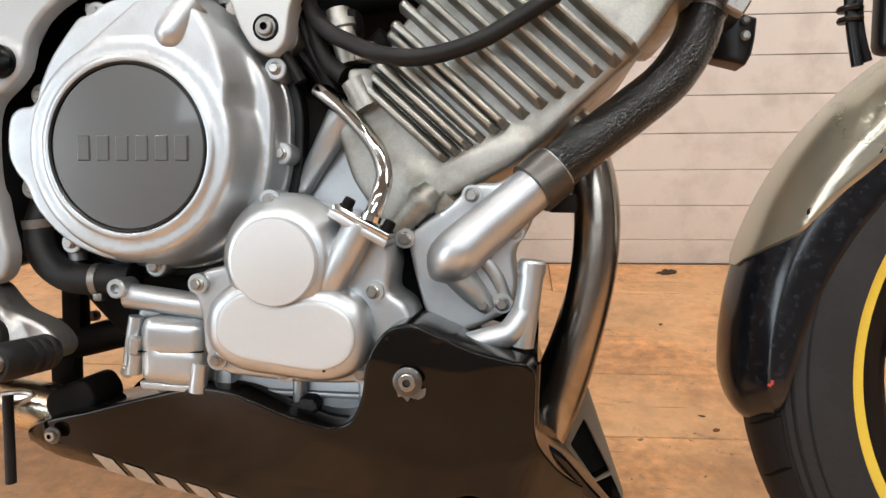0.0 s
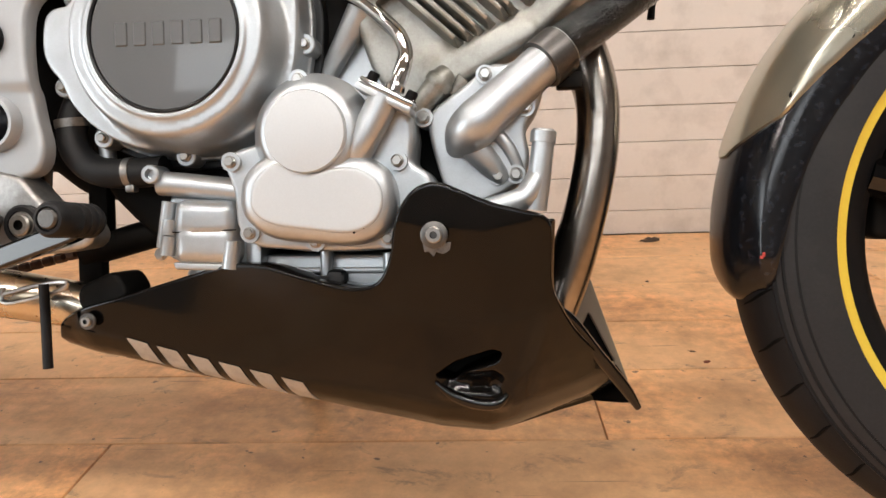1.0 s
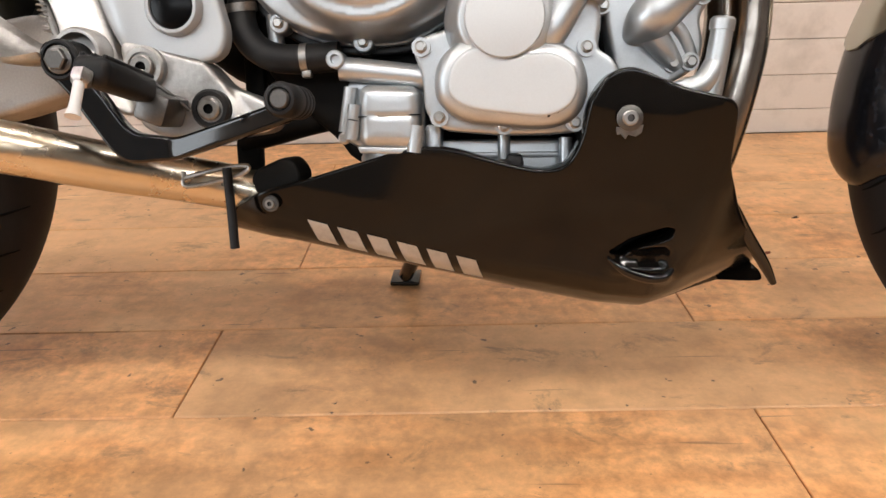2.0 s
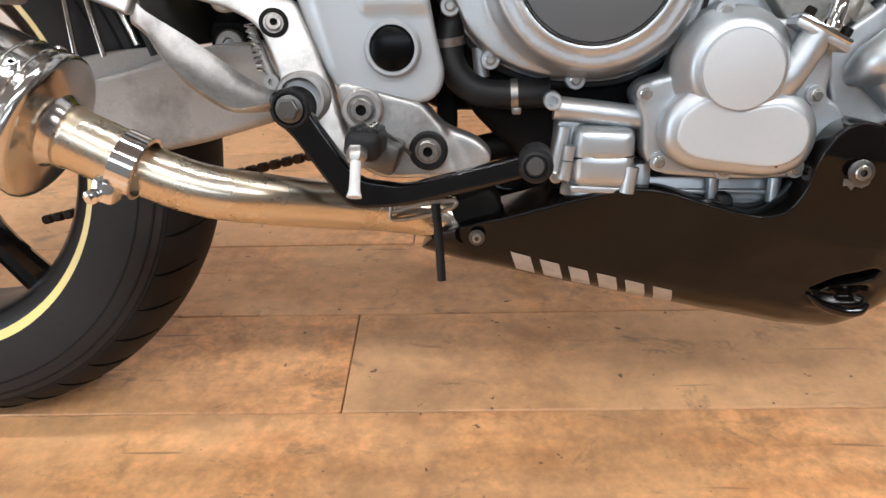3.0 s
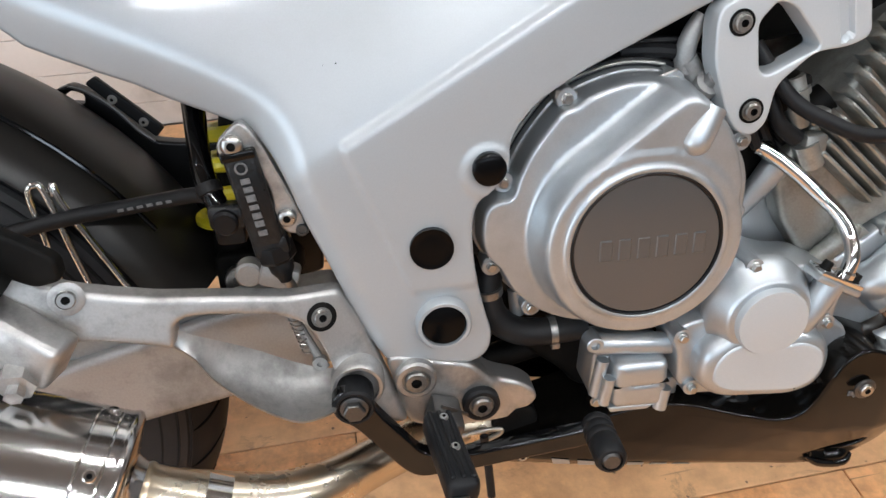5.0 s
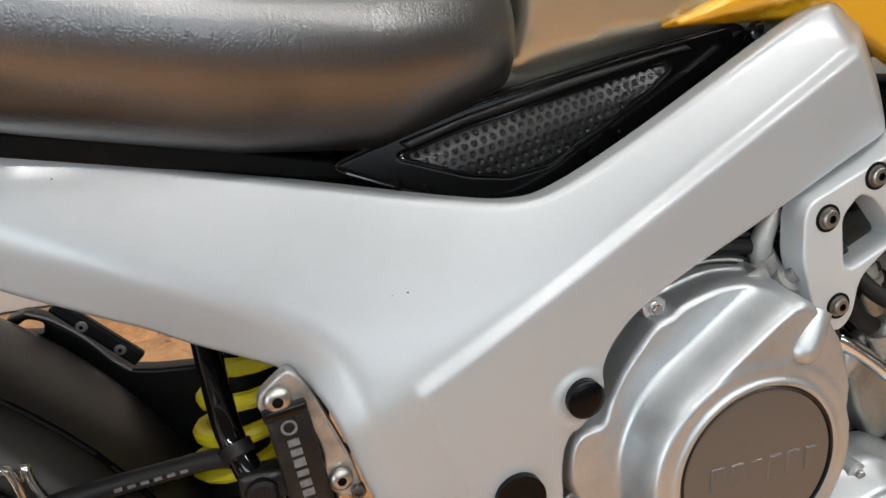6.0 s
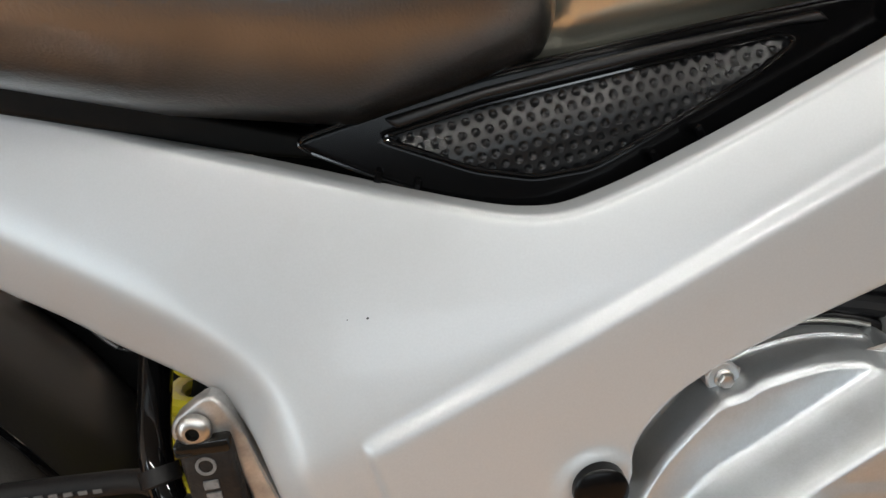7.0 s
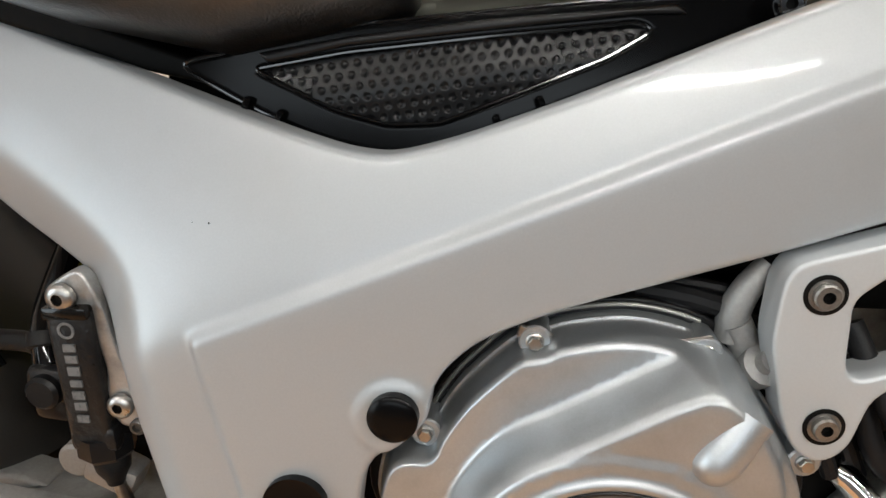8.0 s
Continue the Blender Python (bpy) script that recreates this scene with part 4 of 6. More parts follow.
part("barrel_lug", join(tube([(-0.016, -0.112, 0.408), (-0.004, -0.114, 0.4205), (0.007, -0.115, 0.4330), (0.013, -0.113, 0.4395)], [0.0090, 0.0092, 0.0100, 0.0086], 18, 3), lathe([(0.0112, 0), (0.0118, 0.002), (0.0118, 0.006), (0.0104, 0.008)], (0.0035, -0.1145, 0.4290), (0.66, 0, 0.75), 20)), CAST, barrel, "round cast bolt post")
part("barrel_lug", tube([(0.016, -0.108, 0.4235), (0.0265, -0.110, 0.4350)], [0.0062, 0.0070], 14, 2), CAST, barrel)
part("barrel_boss", join(tube([(-0.046, -0.112, 0.520), (-0.036, -0.112, 0.500)], [0.011, 0.010], 14, 2), block((-0.050, -0.12, 0.505), (-0.030, -0.10, 0.528), 0.004, 2)), CAST, barrel)
part("case_gallery", join(tube([(-0.105, -0.085, 0.425), (-0.085, -0.092, 0.455), (-0.058, -0.098, 0.498)], [0.008, 0.0085, 0.0125], 16, 3),
                          relief(rounded([(-0.10, 0.42), (-0.06, 0.49), (-0.03, 0.47), (0.0, 0.42), (-0.04, 0.41)], 0.01), -0.086, -0.05, 0.008, 0.004)), ENGINE_PAINT, bike, "pale crankcase gallery")

# ---- cooling hose, header pipes ----
hose = part("radiator_hose", tube([(0.088, -0.124, 0.442), (0.108, -0.114, 0.460), (0.128, -0.104, 0.476), (0.158, -0.090, 0.500), (0.185, -0.078, 0.524), (0.203, -0.068, 0.552), (0.2100, -0.060, 0.5730)], 0.0172, 24, 6), SLEEVE, bike, "black rubber radiator hose with a shiny scuffed side")
part("hose_clamp", tube([(0.086, -0.125, 0.4405), (0.101, -0.118, 0.4535)], 0.0200, 24, 1), DULL_BOLT, hose, "dull steel hose clamp")
part("pipe_stub", tube([(0.2070, -0.0635, 0.5640), (0.2120, -0.057, 0.5800), (0.2180, -0.045, 0.6080), (0.2210, -0.035, 0.6300)], [0.0150, 0.0158, 0.0160, 0.0160], 20, 4), GREY_BOLT, hose, "stained grey metal pipe stub")
part("spring_clip", join(tube([(0.2105, -0.0590, 0.5770), (0.2125, -0.0550, 0.5850)], 0.0190, 24, 1), block((-0.006, -0.012, -0.006), (0.010, 0.002, 0.007), 0.0015, 1, pose(0.2300, -0.066, 0.5790, 0, 30, 0))), GREY_BOLT, hose, "pale grey hose clip")
part("clamp_screw", block((0.098, -0.118, 0.424), (0.118, -0.104, 0.437), 0.002), DARK, hose)
header = part("exhaust_header", tube([(0.085, -0.035, 0.52), (0.118, -0.040, 0.488), (0.135, -0.045, 0.440), (0.136, -0.048, 0.385), (0.124, -0.048, 0.320), (0.106, -0.045, 0.258), (0.080, -0.04, 0.205), (0.02, -0.04, 0.185), (-0.10, -0.05, 0.19)], 0.0185, 24, 6), HEADER, bike, "heat-dulled steel header pipe", 60)
part("exhaust_header", tube([(0.095, 0.055, 0.52), (0.128, 0.060, 0.488), (0.145, 0.062, 0.440), (0.144, 0.062, 0.385), (0.126, 0.06, 0.310), (0.100, 0.05, 0.250), (0.06, 0.04, 0.20), (-0.10, 0.0, 0.19)], 0.0185, 20, 5), HEADER, bike, "heat-dulled steel header pipe", 60)

# ---- belly pan ----
BELLY_LOW = [(-0.346, 0.212), (-0.28, 0.203), (-0.178, 0.181), (-0.07, 0.155), (0.0, 0.141), (0.044, 0.137), (0.10, 0.150), (0.160, 0.163)]


def belly_depth(x, z):
    h = z - np.interp(x, [p[0] for p in BELLY_LOW], [p[1] for p in BELLY_LOW])
    top = np.interp(h, [0, 0.008, 0.018, 0.035, 0.065, 0.11, 0.18, 0.22], [-0.062, -0.086, -0.104, -0.122, -0.139, -0.160, -0.1750, -0.1755])
    rear = np.interp(h, [0, 0.006, 0.014, 0.03, 0.06, 0.12], [-0.078, -0.100, -0.114, -0.126, -0.131, -0.136])
    w = np.clip((x + 0.22) / 0.20, 0, 1)
    w = w * w * (3 - 2 * w)
    y = rear * (1 - w) + top * w
    y = y + 0.5 * soft(-0.30 - x, 0.01)
    fold = x - np.interp(z, [0.137, 0.20, 0.27, 0.33], [0.052, 0.075, 0.090, 0.095])
    y = y + np.where(z < 0.34, 0.75, 0) * soft(fold, 0.012)
    # the raised lip under the duct
    y = y - 0.005 * rise(bar_d(x, z, (0.010, 0.189), (0.052, 0.1795), 0.003), 0.007)
    return y + 0.007 * rise(bar_d(x, z, (0.016, 0.196), (0.046, 0.198), 0.004), 0.007)


belly_outline = rounded([(-0.346, 0.214), (-0.325, 0.240), (-0.298, 0.254), (-0.258, 0.264), (-0.203, 0.280), (-0.160, 0.292), (-0.130, 0.291), (-0.092, 0.280), (-0.056, 0.272), (-0.036, 0.276), (-0.026, 0.296), (-0.021, 0.328), (-0.008, 0.347), (0.010, 0.352), (0.032, 0.342), (0.052, 0.334), (0.092, 0.325),
                         (0.091, 0.272), (0.110, 0.238), (0.166, 0.174), (0.173, 0.156), (0.165, 0.153), (0.10, 0.146), (0.044, 0.137), (0.0, 0.141), (-0.07, 0.155), (-0.178, 0.181), (-0.28, 0.203)], 0.012, 4)
DUCT = rounded([(0.002, 0.2020), (0.019, 0.2150), (0.0466, 0.2250), (0.0545, 0.2226), (0.0516, 0.2150), (0.035, 0.2095), (0.022, 0.2030), (0.016, 0.1975)], 0.003)
DUCT_LIP = [(0.002, 0.1965), (0.0165, 0.1862), (0.035, 0.1797), (0.050, 0.1800), (0.058, 0.1860)]
belly = part("belly_pan", relief(belly_outline, belly_depth, -0.05, 0.0042, 0.0025, [DUCT]), BLACK_GLOSS, bike, "glossy black belly pan with a worn silver mark", 60)
for bx, by, bz, br in ((0.008, -0.1775, 0.3125, 0.0098), (-0.286, -0.1315, 0.244, 0.0070)):
    part("washer", lathe([(br, 0), (br, 0.0015), (br * 0.92, 0.002), (br * 0.45, 0.002)], (bx, by, bz), n=24), DULL_BOLT, belly, "worn dull steel washer")
    bolt(belly, bx, by - 0.0015, bz, br * 0.6, 0.0035, "socket")
part("torn_gasket", relief([(-0.001, 0.306), (0.010, 0.3055), (0.0195, 0.3075), (0.0185, 0.3015), (0.014, 0.2985), (0.0085, 0.3000), (0.0065, 0.2965), (0.003, 0.3005), (0.000, 0.3000)], lambda x, z: belly_depth(x, z) - 0.0012, -0.165, 0.002, 0.0006), MARK_GREY, belly, "torn grey rubber scrap")
far_mesh = belly.data.copy()
far_mesh.transform(Matrix.Diagonal((1, -1, 1, 1)))
far_mesh.flip_normals()
link("belly_pan", far_mesh, BLACK_GLOSS, bike, "black far half of the belly pan")
part("duct_floor", relief(rounded([(-0.012, 0.180), (-0.010, 0.215), (0.06, 0.24), (0.06, 0.19), (0.02, 0.178)], 0.005), lambda x, z: -0.100 - 0.9 * np.maximum(0.200 - z, 0), -0.06, 0.006, 0.003), DARK, belly)
part("pan_lip", tube([(0.092, -0.150, 0.322), (0.0915, -0.128, 0.272), (0.098, -0.115, 0.250)], 0.0026, 8, 4), BLACK_PAINT, belly)
part("pan_lip", tube([(0.096, -0.116, 0.254), (0.108, -0.108, 0.242), (0.130, -0.090, 0.212), (0.155, -0.071, 0.180), (0.168, -0.062, 0.160)], [0.0020, 0.0052, 0.0056, 0.0052, 0.0030], 12, 5), BLACK_PAINT, belly, "thick glossy black front lip")
part("duct_lip", tube([(x, float(belly_depth(np.array([x]), np.array([z]))[0]) - 0.001, z) for x, z in DUCT_LIP], [0.0015, 0.0042, 0.0050, 0.0046, 0.0018], 14, 6), BLACK_PAINT, belly, "rounded glossy lip below the duct")
nose = part("nose_panel", relief(rounded([(0.091, 0.239), (0.120, 0.287), (0.128, 0.289), (0.173, 0.163), (0.172, 0.142), (0.166, 0.142)], 0.003), 0.028, 0.034, 0.006, 0.002,
                                 [rounded([(0.123, 0.270), (0.131, 0.248), (0.110, 0.217), (0.104, 0.232)], 0.002), rounded([(0.135, 0.230), (0.160, 0.181), (0.146, 0.172), (0.123, 0.204)], 0.002)]), DUSTY, belly, "dusty champagne inner nose with two openings")
# dark sheet behind both openings stands in for the shade inside the nose
part("nose_dark_sheet", relief(rounded([(0.094, 0.239), (0.121, 0.281), (0.127, 0.281), (0.168, 0.163), (0.162, 0.146)], 0.003), 0.040, 0.046, 0.008, 0.002), DARK, belly)
# the worn mark on the pan: plain slanting bars
for k in range(6):
    x0 = -0.2560 + 0.0258 * k
    z0 = 0.2295 - 0.0066 * k
    bm = bmesh.new()
    quad = [(x0, z0), (x0 + 0.0175, z0 - 0.0045), (x0 + 0.0235, z0 - 0.026), (x0 + 0.006, z0 - 0.0215)]
    grid = []
    for i in range(10):
        row = []
        for j in range(10):
            u, v = i / 9, j / 9
            p = (1 - v) * ((1 - u) * np.array(quad[0]) + u * np.array(quad[1])) + v * ((1 - u) * np.array(quad[3]) + u * np.array(quad[2]))
            row.append(bm.verts.new((p[0], float(belly_depth(np.array([p[0]]), np.array([p[1]]))[0]) - 0.0008, p[1])))
        grid.append(row)
    for i in range(9):
        for j in range(9):
            bm.faces.new((grid[i][j], grid[i + 1][j], grid[i + 1][j + 1], grid[i][j + 1]))
    part("mark_bar", bm, DECAL, belly, "worn silver bar of the mark")


def wheel(name, x, yc, z, r_out, r_rim, width, label):
    w = part(name, lathe([(r_rim * 0.86, -width * 0.32), (r_rim * 0.90, -width * 0.40), (r_rim * 0.98, -width * 0.44), (r_rim * 1.02, -width * 0.46), (r_rim * 1.02, -width * 0.40),
                          (r_rim * 1.0, width * 0.40), (r_rim * 1.02, width * 0.40), (r_rim * 1.02, width * 0.46), (r_rim * 0.98, width * 0.44), (r_rim * 0.90, width * 0.40), (r_rim * 0.86, width * 0.32), (r_rim * 0.84, 0), (r_rim * 0.86, -width * 0.32)], (x, yc, z), n=96, close=False), BLACK_SATIN, bike, label)
    part("rim_stripe", lathe([(r_rim * 0.966, width * 0.435), (r_rim * 0.957, width * 0.448), (r_rim * 1.0, width * 0.462), (r_rim * 1.002, width * 0.45)], (x, yc, z), n=96, close=False), YELLOW, w, "yellow rim stripe")
    prof = []
    for k in range(49):
        a = math.pi * (k / 48 - 0.5)
        side, up = math.sin(a), abs(math.cos(a))
        ring = 0.0008 * (1 if 0.30 < up < 0.36 or 0.62 < up < 0.66 else 0)
        prof.append((r_rim + (r_out - r_rim) * up ** 0.62, (width * 0.5 + ring) * abs(side) ** 0.95 * (1 if side > 0 else -1)))
    part("tyre", lathe(prof[9:40], (x, yc, z), n=128, close=False), TYRE, w, "worn black road tyre tread", 60)
    for strip in (prof[:10], prof[39:]):
        part("tyre_sidewall", lathe(strip, (x, yc, z), n=128, close=False), SIDEWALL, w, "dusty grey tyre sidewall", 60)
    for up in (0.30, 0.46, 0.60):
        side = math.sqrt(1 - up * up) ** 0.95
        rr = r_rim + (r_out - r_rim) * up ** 0.62
        part("sidewall_ring", lathe([(rr - 0.0016, width * 0.5 * side - 0.001), (rr - 0.0010, width * 0.5 * side + 0.0012), (rr + 0.0010, width * 0.5 * side + 0.0008), (rr + 0.0016, width * 0.5 * side - 0.002)], (x, yc, z), n=96, close=False), TYRE, w)
    # dark bars laid on the tread stand in for shade in its grooves
    groove = None
    for k in range(40):
        if groove is None:
            pts = []
            for q in range(7):
                up = 0.62 + 0.36 * q / 6
                s_ = math.sqrt(max(0.0, 1 - up * up))
                rr = r_rim + (r_out - r_rim) * up ** 0.62 + 0.0002
                aa = 0.05 * (q / 6) ** 1.5
                pts.append((rr * math.cos(aa), -width * 0.5 * s_ ** 0.95, rr * math.sin(aa)))
            groove = part("tread_groove_bar", tube(pts, [0.0006, 0.0012, 0.0015, 0.0015, 0.0014, 0.0011, 0.0006], 6, 2), GROOVE, w)
            ob = groove
        else:
            ob = link("tread_groove_bar", groove.data, None, w)
        ob.matrix_local = pose(x, yc, z, 0, 9 * k, 0)
    for k in range(5):
        a = 2 * math.pi * k / 5 + 0.35
        d = Vector((math.cos(a), 0, math.sin(a)))
        part("spoke", tube([Vector((x, yc - 0.02, z)) + d * 0.05, Vector((x, yc - 0.035, z)) + d * 0.12, Vector((x, yc - 0.03, z)) + d * r_rim * 0.88], [0.022, 0.016, 0.018], 10, 4), BLACK_PAINT, w)
    part("hub", lathe([(0.05, -0.06), (0.055, 0), (0.05, 0.06)], (x, yc, z), n=32), BLACK_PAINT, w)
    return w


front_wheel = wheel("front_wheel", 0.567, 0.018, 0.302, 0.298, 0.228, 0.112, "black front wheel with a yellow stripe")
rear_wheel = wheel("rear_wheel", -0.881, -0.008, 0.313, 0.316, 0.222, 0.152, "black rear wheel with a yellow stripe")

# ---- foot controls and hangers ----
def hanger_depth(x, z):
    return -0.140 + 0.345 * (x + 0.435) - 0.24 * (0.445 - z)


hanger = part("rider_hanger", relief(rounded([(-0.650, 0.548), (-0.632, 0.520), (-0.6234, 0.4985), (-0.6044, 0.4889), (-0.5860, 0.4815), (-0.5579, 0.4715), (-0.5226, 0.4625), (-0.4856, 0.4520), (-0.4702, 0.4478), (-0.4345, 0.4440), (-0.4235, 0.4210), (-0.4077, 0.3790), (-0.3921, 0.3300), (-0.3890, 0.3180), (-0.404, 0.322), (-0.440, 0.350),
                                              (-0.4425, 0.3725), (-0.4475, 0.3935), (-0.4560, 0.4150), (-0.4616, 0.4233), (-0.471, 0.4312), (-0.4862, 0.4385), (-0.5087, 0.4452), (-0.5305, 0.4508), (-0.5413, 0.4522), (-0.5464, 0.4510), (-0.5496, 0.4475), (-0.5495, 0.4425), (-0.5520, 0.4320),
                                              (-0.5603, 0.4366), (-0.5773, 0.4440), (-0.594, 0.4505), (-0.6104, 0.4555), (-0.6266, 0.4590), (-0.640, 0.470), (-0.668, 0.505)], 0.006),
                                     hanger_depth, -0.118, 0.006, 0.0035), ALLOY, bike, "worn bare alloy footrest hanger with a heel guard", 50)
for v in hanger.data.vertices:
    v.co.y = min(v.co.y, -0.126 + 0.345 * (v.co.x + 0.435) - 0.24 * (0.445 - v.co.z))
# the blade of the heel guard turns outwards towards its lower edge
outer = curve([(-0.5549, -0.174, 0.4307), (-0.5415, -0.178, 0.4207), (-0.5310, -0.182, 0.4050), (-0.5140, -0.187, 0.3885), (-0.4934, -0.191, 0.3735), (-0.4726, -0.194, 0.3642), (-0.4559, -0.193, 0.3650), (-0.4440, -0.190, 0.3675)], 4)
inner = curve([(-0.5515, -0.172, 0.4450), (-0.5447, -0.169, 0.4365), (-0.5299, -0.163, 0.4255), (-0.5148, -0.156, 0.4140), (-0.4992, -0.149, 0.4010), (-0.4807, -0.143, 0.3860), (-0.4640, -0.140, 0.3760), (-0.4440, -0.142, 0.3720)], 4)
bm, skins = bmesh.new(), []
for depth in (0.0, 0.0045):
    grid = []
    for i, (a, b) in enumerate(zip(outer, inner)):
        a, b = Vector(a), Vector(b)
        hollow = min(0.010, 0.16 * (a - b).length) * min(1.0, i / 9)
        grid.append([bm.verts.new(a.lerp(b, k / 8) + Vector((-0.12, 0.55, -0.83)) * (hollow * 4 * (k / 8) * (1 - k / 8) + depth)) for k in range(9)])
    skins.append(grid)
    for p, q in zip(grid, grid[1:]):
        for k in range(8):
            bm.faces.new((p[k], p[k + 1], q[k + 1], q[k]))
top, low = skins
for i in range(len(top) - 1):
    for k in (0, 8):
        bm.faces.new((top[i][k], top[i + 1][k], low[i + 1][k], low[i][k]))
for k in range(8):
    for i in (0, len(top) - 1):
        bm.faces.new((top[i][k], top[i][k + 1], low[i][k + 1], low[i][k]))
part("heel_guard", bm, ALLOY, hanger, "", 50)
for bx, by, bz, br in ((-0.449, -0.1490, 0.4265, 0.0105), (-0.606, -0.196, 0.489, 0.010)):
    # raised discs; the dark one under the front bolt stands in for recess shade
    part("recess_disc", lathe([(br * 1.12, 0), (br * 1.12, 0.0012), (br * 1.05, 0.0014), (0, 0.0014)], (bx, by, bz), (0.345, -1, 0.24), 24), DARK if bx > -0.5 else ALLOY, hanger)
    bolt(hanger, bx, by - 0.001, bz, br * 0.62, 0.004, "socket", GREY_BOLT if bx > -0.5 else STEEL, (0.345, -1, 0.24))
pillion = part("pillion_peg_mount", join(block((-0.030, -0.014, -0.018), (0.030, 0.014, 0.018), 0.006, 3, pose(-0.634, -0.212, 0.470, 0, 35, -14)),
                                         lathe([(0.012, 0), (0.012, 0.012), (0.006, 0.013), (0.006, 0.02), (0, 0.02)], (-0.636, -0.222, 0.452), (0.1, -1, -0.3), 6)), ALLOY, bike, "alloy pillion peg mount with a steel nut")
part("pillion_plate", relief(rounded([(-0.665, 0.566), (-0.614, 0.533), (-0.600, 0.521), (-0.601, 0.506), (-0.618, 0.503), (-0.665, 0.530)], 0.005), -0.206, -0.196, 0.005, 0.003), DARK, pillion, "dark grimy mount plate")
part("pillion_arm", tube([(-0.640, -0.208, 0.50), (-0.68, -0.212, 0.535), (-0.75, -0.21, 0.56)], [0.017, 0.016, 0.015], 14, 4), DARK, pillion)
low_plate = part("lower_frame_plate", relief(rounded([(-0.403, 0.3765), (-0.395, 0.3805), (-0.363, 0.3712), (-0.3319, 0.3630), (-0.3218, 0.3510), (-0.3134, 0.3422), (-0.2871, 0.3325), (-0.2760, 0.3225), (-0.2735, 0.3130), (-0.2802, 0.3045), (-0.315, 0.2995), (-0.3664, 0.2995), (-0.3891, 0.3104), (-0.3985, 0.3534)], 0.008),
                                              lambda x, z: -0.146 + 0.007 * rise(-(x * 0.9 + z * 0.35 + 0.159), 0.006), -0.115, 0.006, 0.004), ALLOY, bike, "cast alloy lower frame plate", 50)
for bx, bz, br in ((-0.380, 0.358, 0.0135), (-0.326, 0.324, 0.0125)):
    part("bolt_collar", lathe([(br * 1.3, -0.004), (br * 1.3, 0.003), (br * 1.15, 0.005), (br * 0.9, 0.005), (br * 0.85, 0.003), (0, 0.003)], (bx, -0.149, bz), n=28), ALLOY if bx < -0.35 else RUBBER, low_plate)
    bolt(low_plate, bx, -0.152, bz, br * 0.72, 0.005, "socket", GREY_BOLT)
part("switch_spring", tube([(-0.4735 + 0.0085 * k / 108 + 0.0040 * math.cos(k * math.pi / 6), -0.137 + 0.0040 * math.sin(k * math.pi / 6), 0.4270 - 0.0390 * k / 108) for k in range(109)], 0.0008, 5, 1), STEEL, hanger, "fine steel return spring")
part("switch_rod", join(tube([(-0.4735, -0.132, 0.4230), (-0.4640, -0.136, 0.4000), (-0.4520, -0.142, 0.3740)], 0.0036, 10, 3), lathe([(0.0062, -0.003), (0.0062, 0.003), (0.0028, 0.0032), (0.0028, 0.0)], (-0.4560, -0.142, 0.3800), (0, -1, 0), 16)), SWING_ALLOY, hanger, "thin grey brake switch rod")
# brake pedal
pedal = part("brake_pedal", relief(rounded([(-0.447, 0.376), (-0.425, 0.378), (-0.412, 0.352), (-0.380, 0.306), (-0.343, 0.301), (-0.252, 0.328), (-0.232, 0.336), (-0.228, 0.322), (-0.248, 0.312), (-0.343, 0.284), (-0.383, 0.281), (-0.396, 0.290), (-0.432, 0.342), (-0.449, 0.356)], 0.010),
                                   lambda x, z: -0.183 - 0.20 * np.maximum(x + 0.35, 0), -0.172, 0.006, 0.0025), BLACK_PAINT, bike, "black lacquered brake pedal", 50)
for v in pedal.data.vertices:
    v.co.y = min(v.co.y, -0.172 - 0.20 * max(v.co.x + 0.35, 0))
part("pedal_pivot", lathe([(0.0160, -0.02), (0.0160, 0.002), (0.0145, 0.004), (0.0128, 0.004), (0.0122, 0.002), (0.0, 0.002)], (-0.431, -0.181, 0.362), n=28), RUBBER, pedal, "black pivot boss")
bolt(pedal, -0.431, -0.183, 0.362, 0.0088, 0.008, "hex", DULL_BOLT)
part("pivot_ring", lathe([(0.0215, -0.012), (0.0215, 0.004), (0.0195, 0.007), (0.017, 0.007)], (-0.427, -0.160, 0.368), n=32, close=False), ALLOY, hanger, "bare alloy pivot eye")
part("pedal_rubber", lathe([(0.0105, -0.004), (0.0125, 0.0), (0.0125, 0.003), (0.0115, 0.0045), (0.0125, 0.006), (0.0125, 0.011), (0.0115, 0.0125), (0.0125, 0.014), (0.0125, 0.019), (0.0115, 0.0205), (0.0125, 0.022), (0.0125, 0.040), (0.0105, 0.043), (0.0085, 0.0435), (0.008, 0.041), (0, 0.041)], (-0.240, -0.196, 0.326), (-0.05, -1, 0.03), 28), RUBBER, pedal, "ribbed black rubber toe piece")
part("pedal_end_cap", lathe([(0.0075, 0), (0.0075, 0.002), (0.006, 0.004), (0, 0.004)], (-0.2422, -0.2365, 0.3275), (-0.05, -1, 0.03), 12), DULL_BOLT, pedal)
# footrest with its steel feeler
peg_at = pose(-0.364, -0.216, 0.3415, -5, 8, 5)
peg = part("footrest", block((-0.0125, -0.055, -0.010), (0.0125, 0.036, 0.0105), 0.007, 4, peg_at), RUBBER, bike, "black rubber footrest")
for k in range(3):
    part("peg_rib", block((-0.0095 + 0.0075 * k, -0.050, 0.0085), (-0.0055 + 0.0075 * k, 0.032, 0.012), 0.001, 1, peg_at), RUBBER, peg)
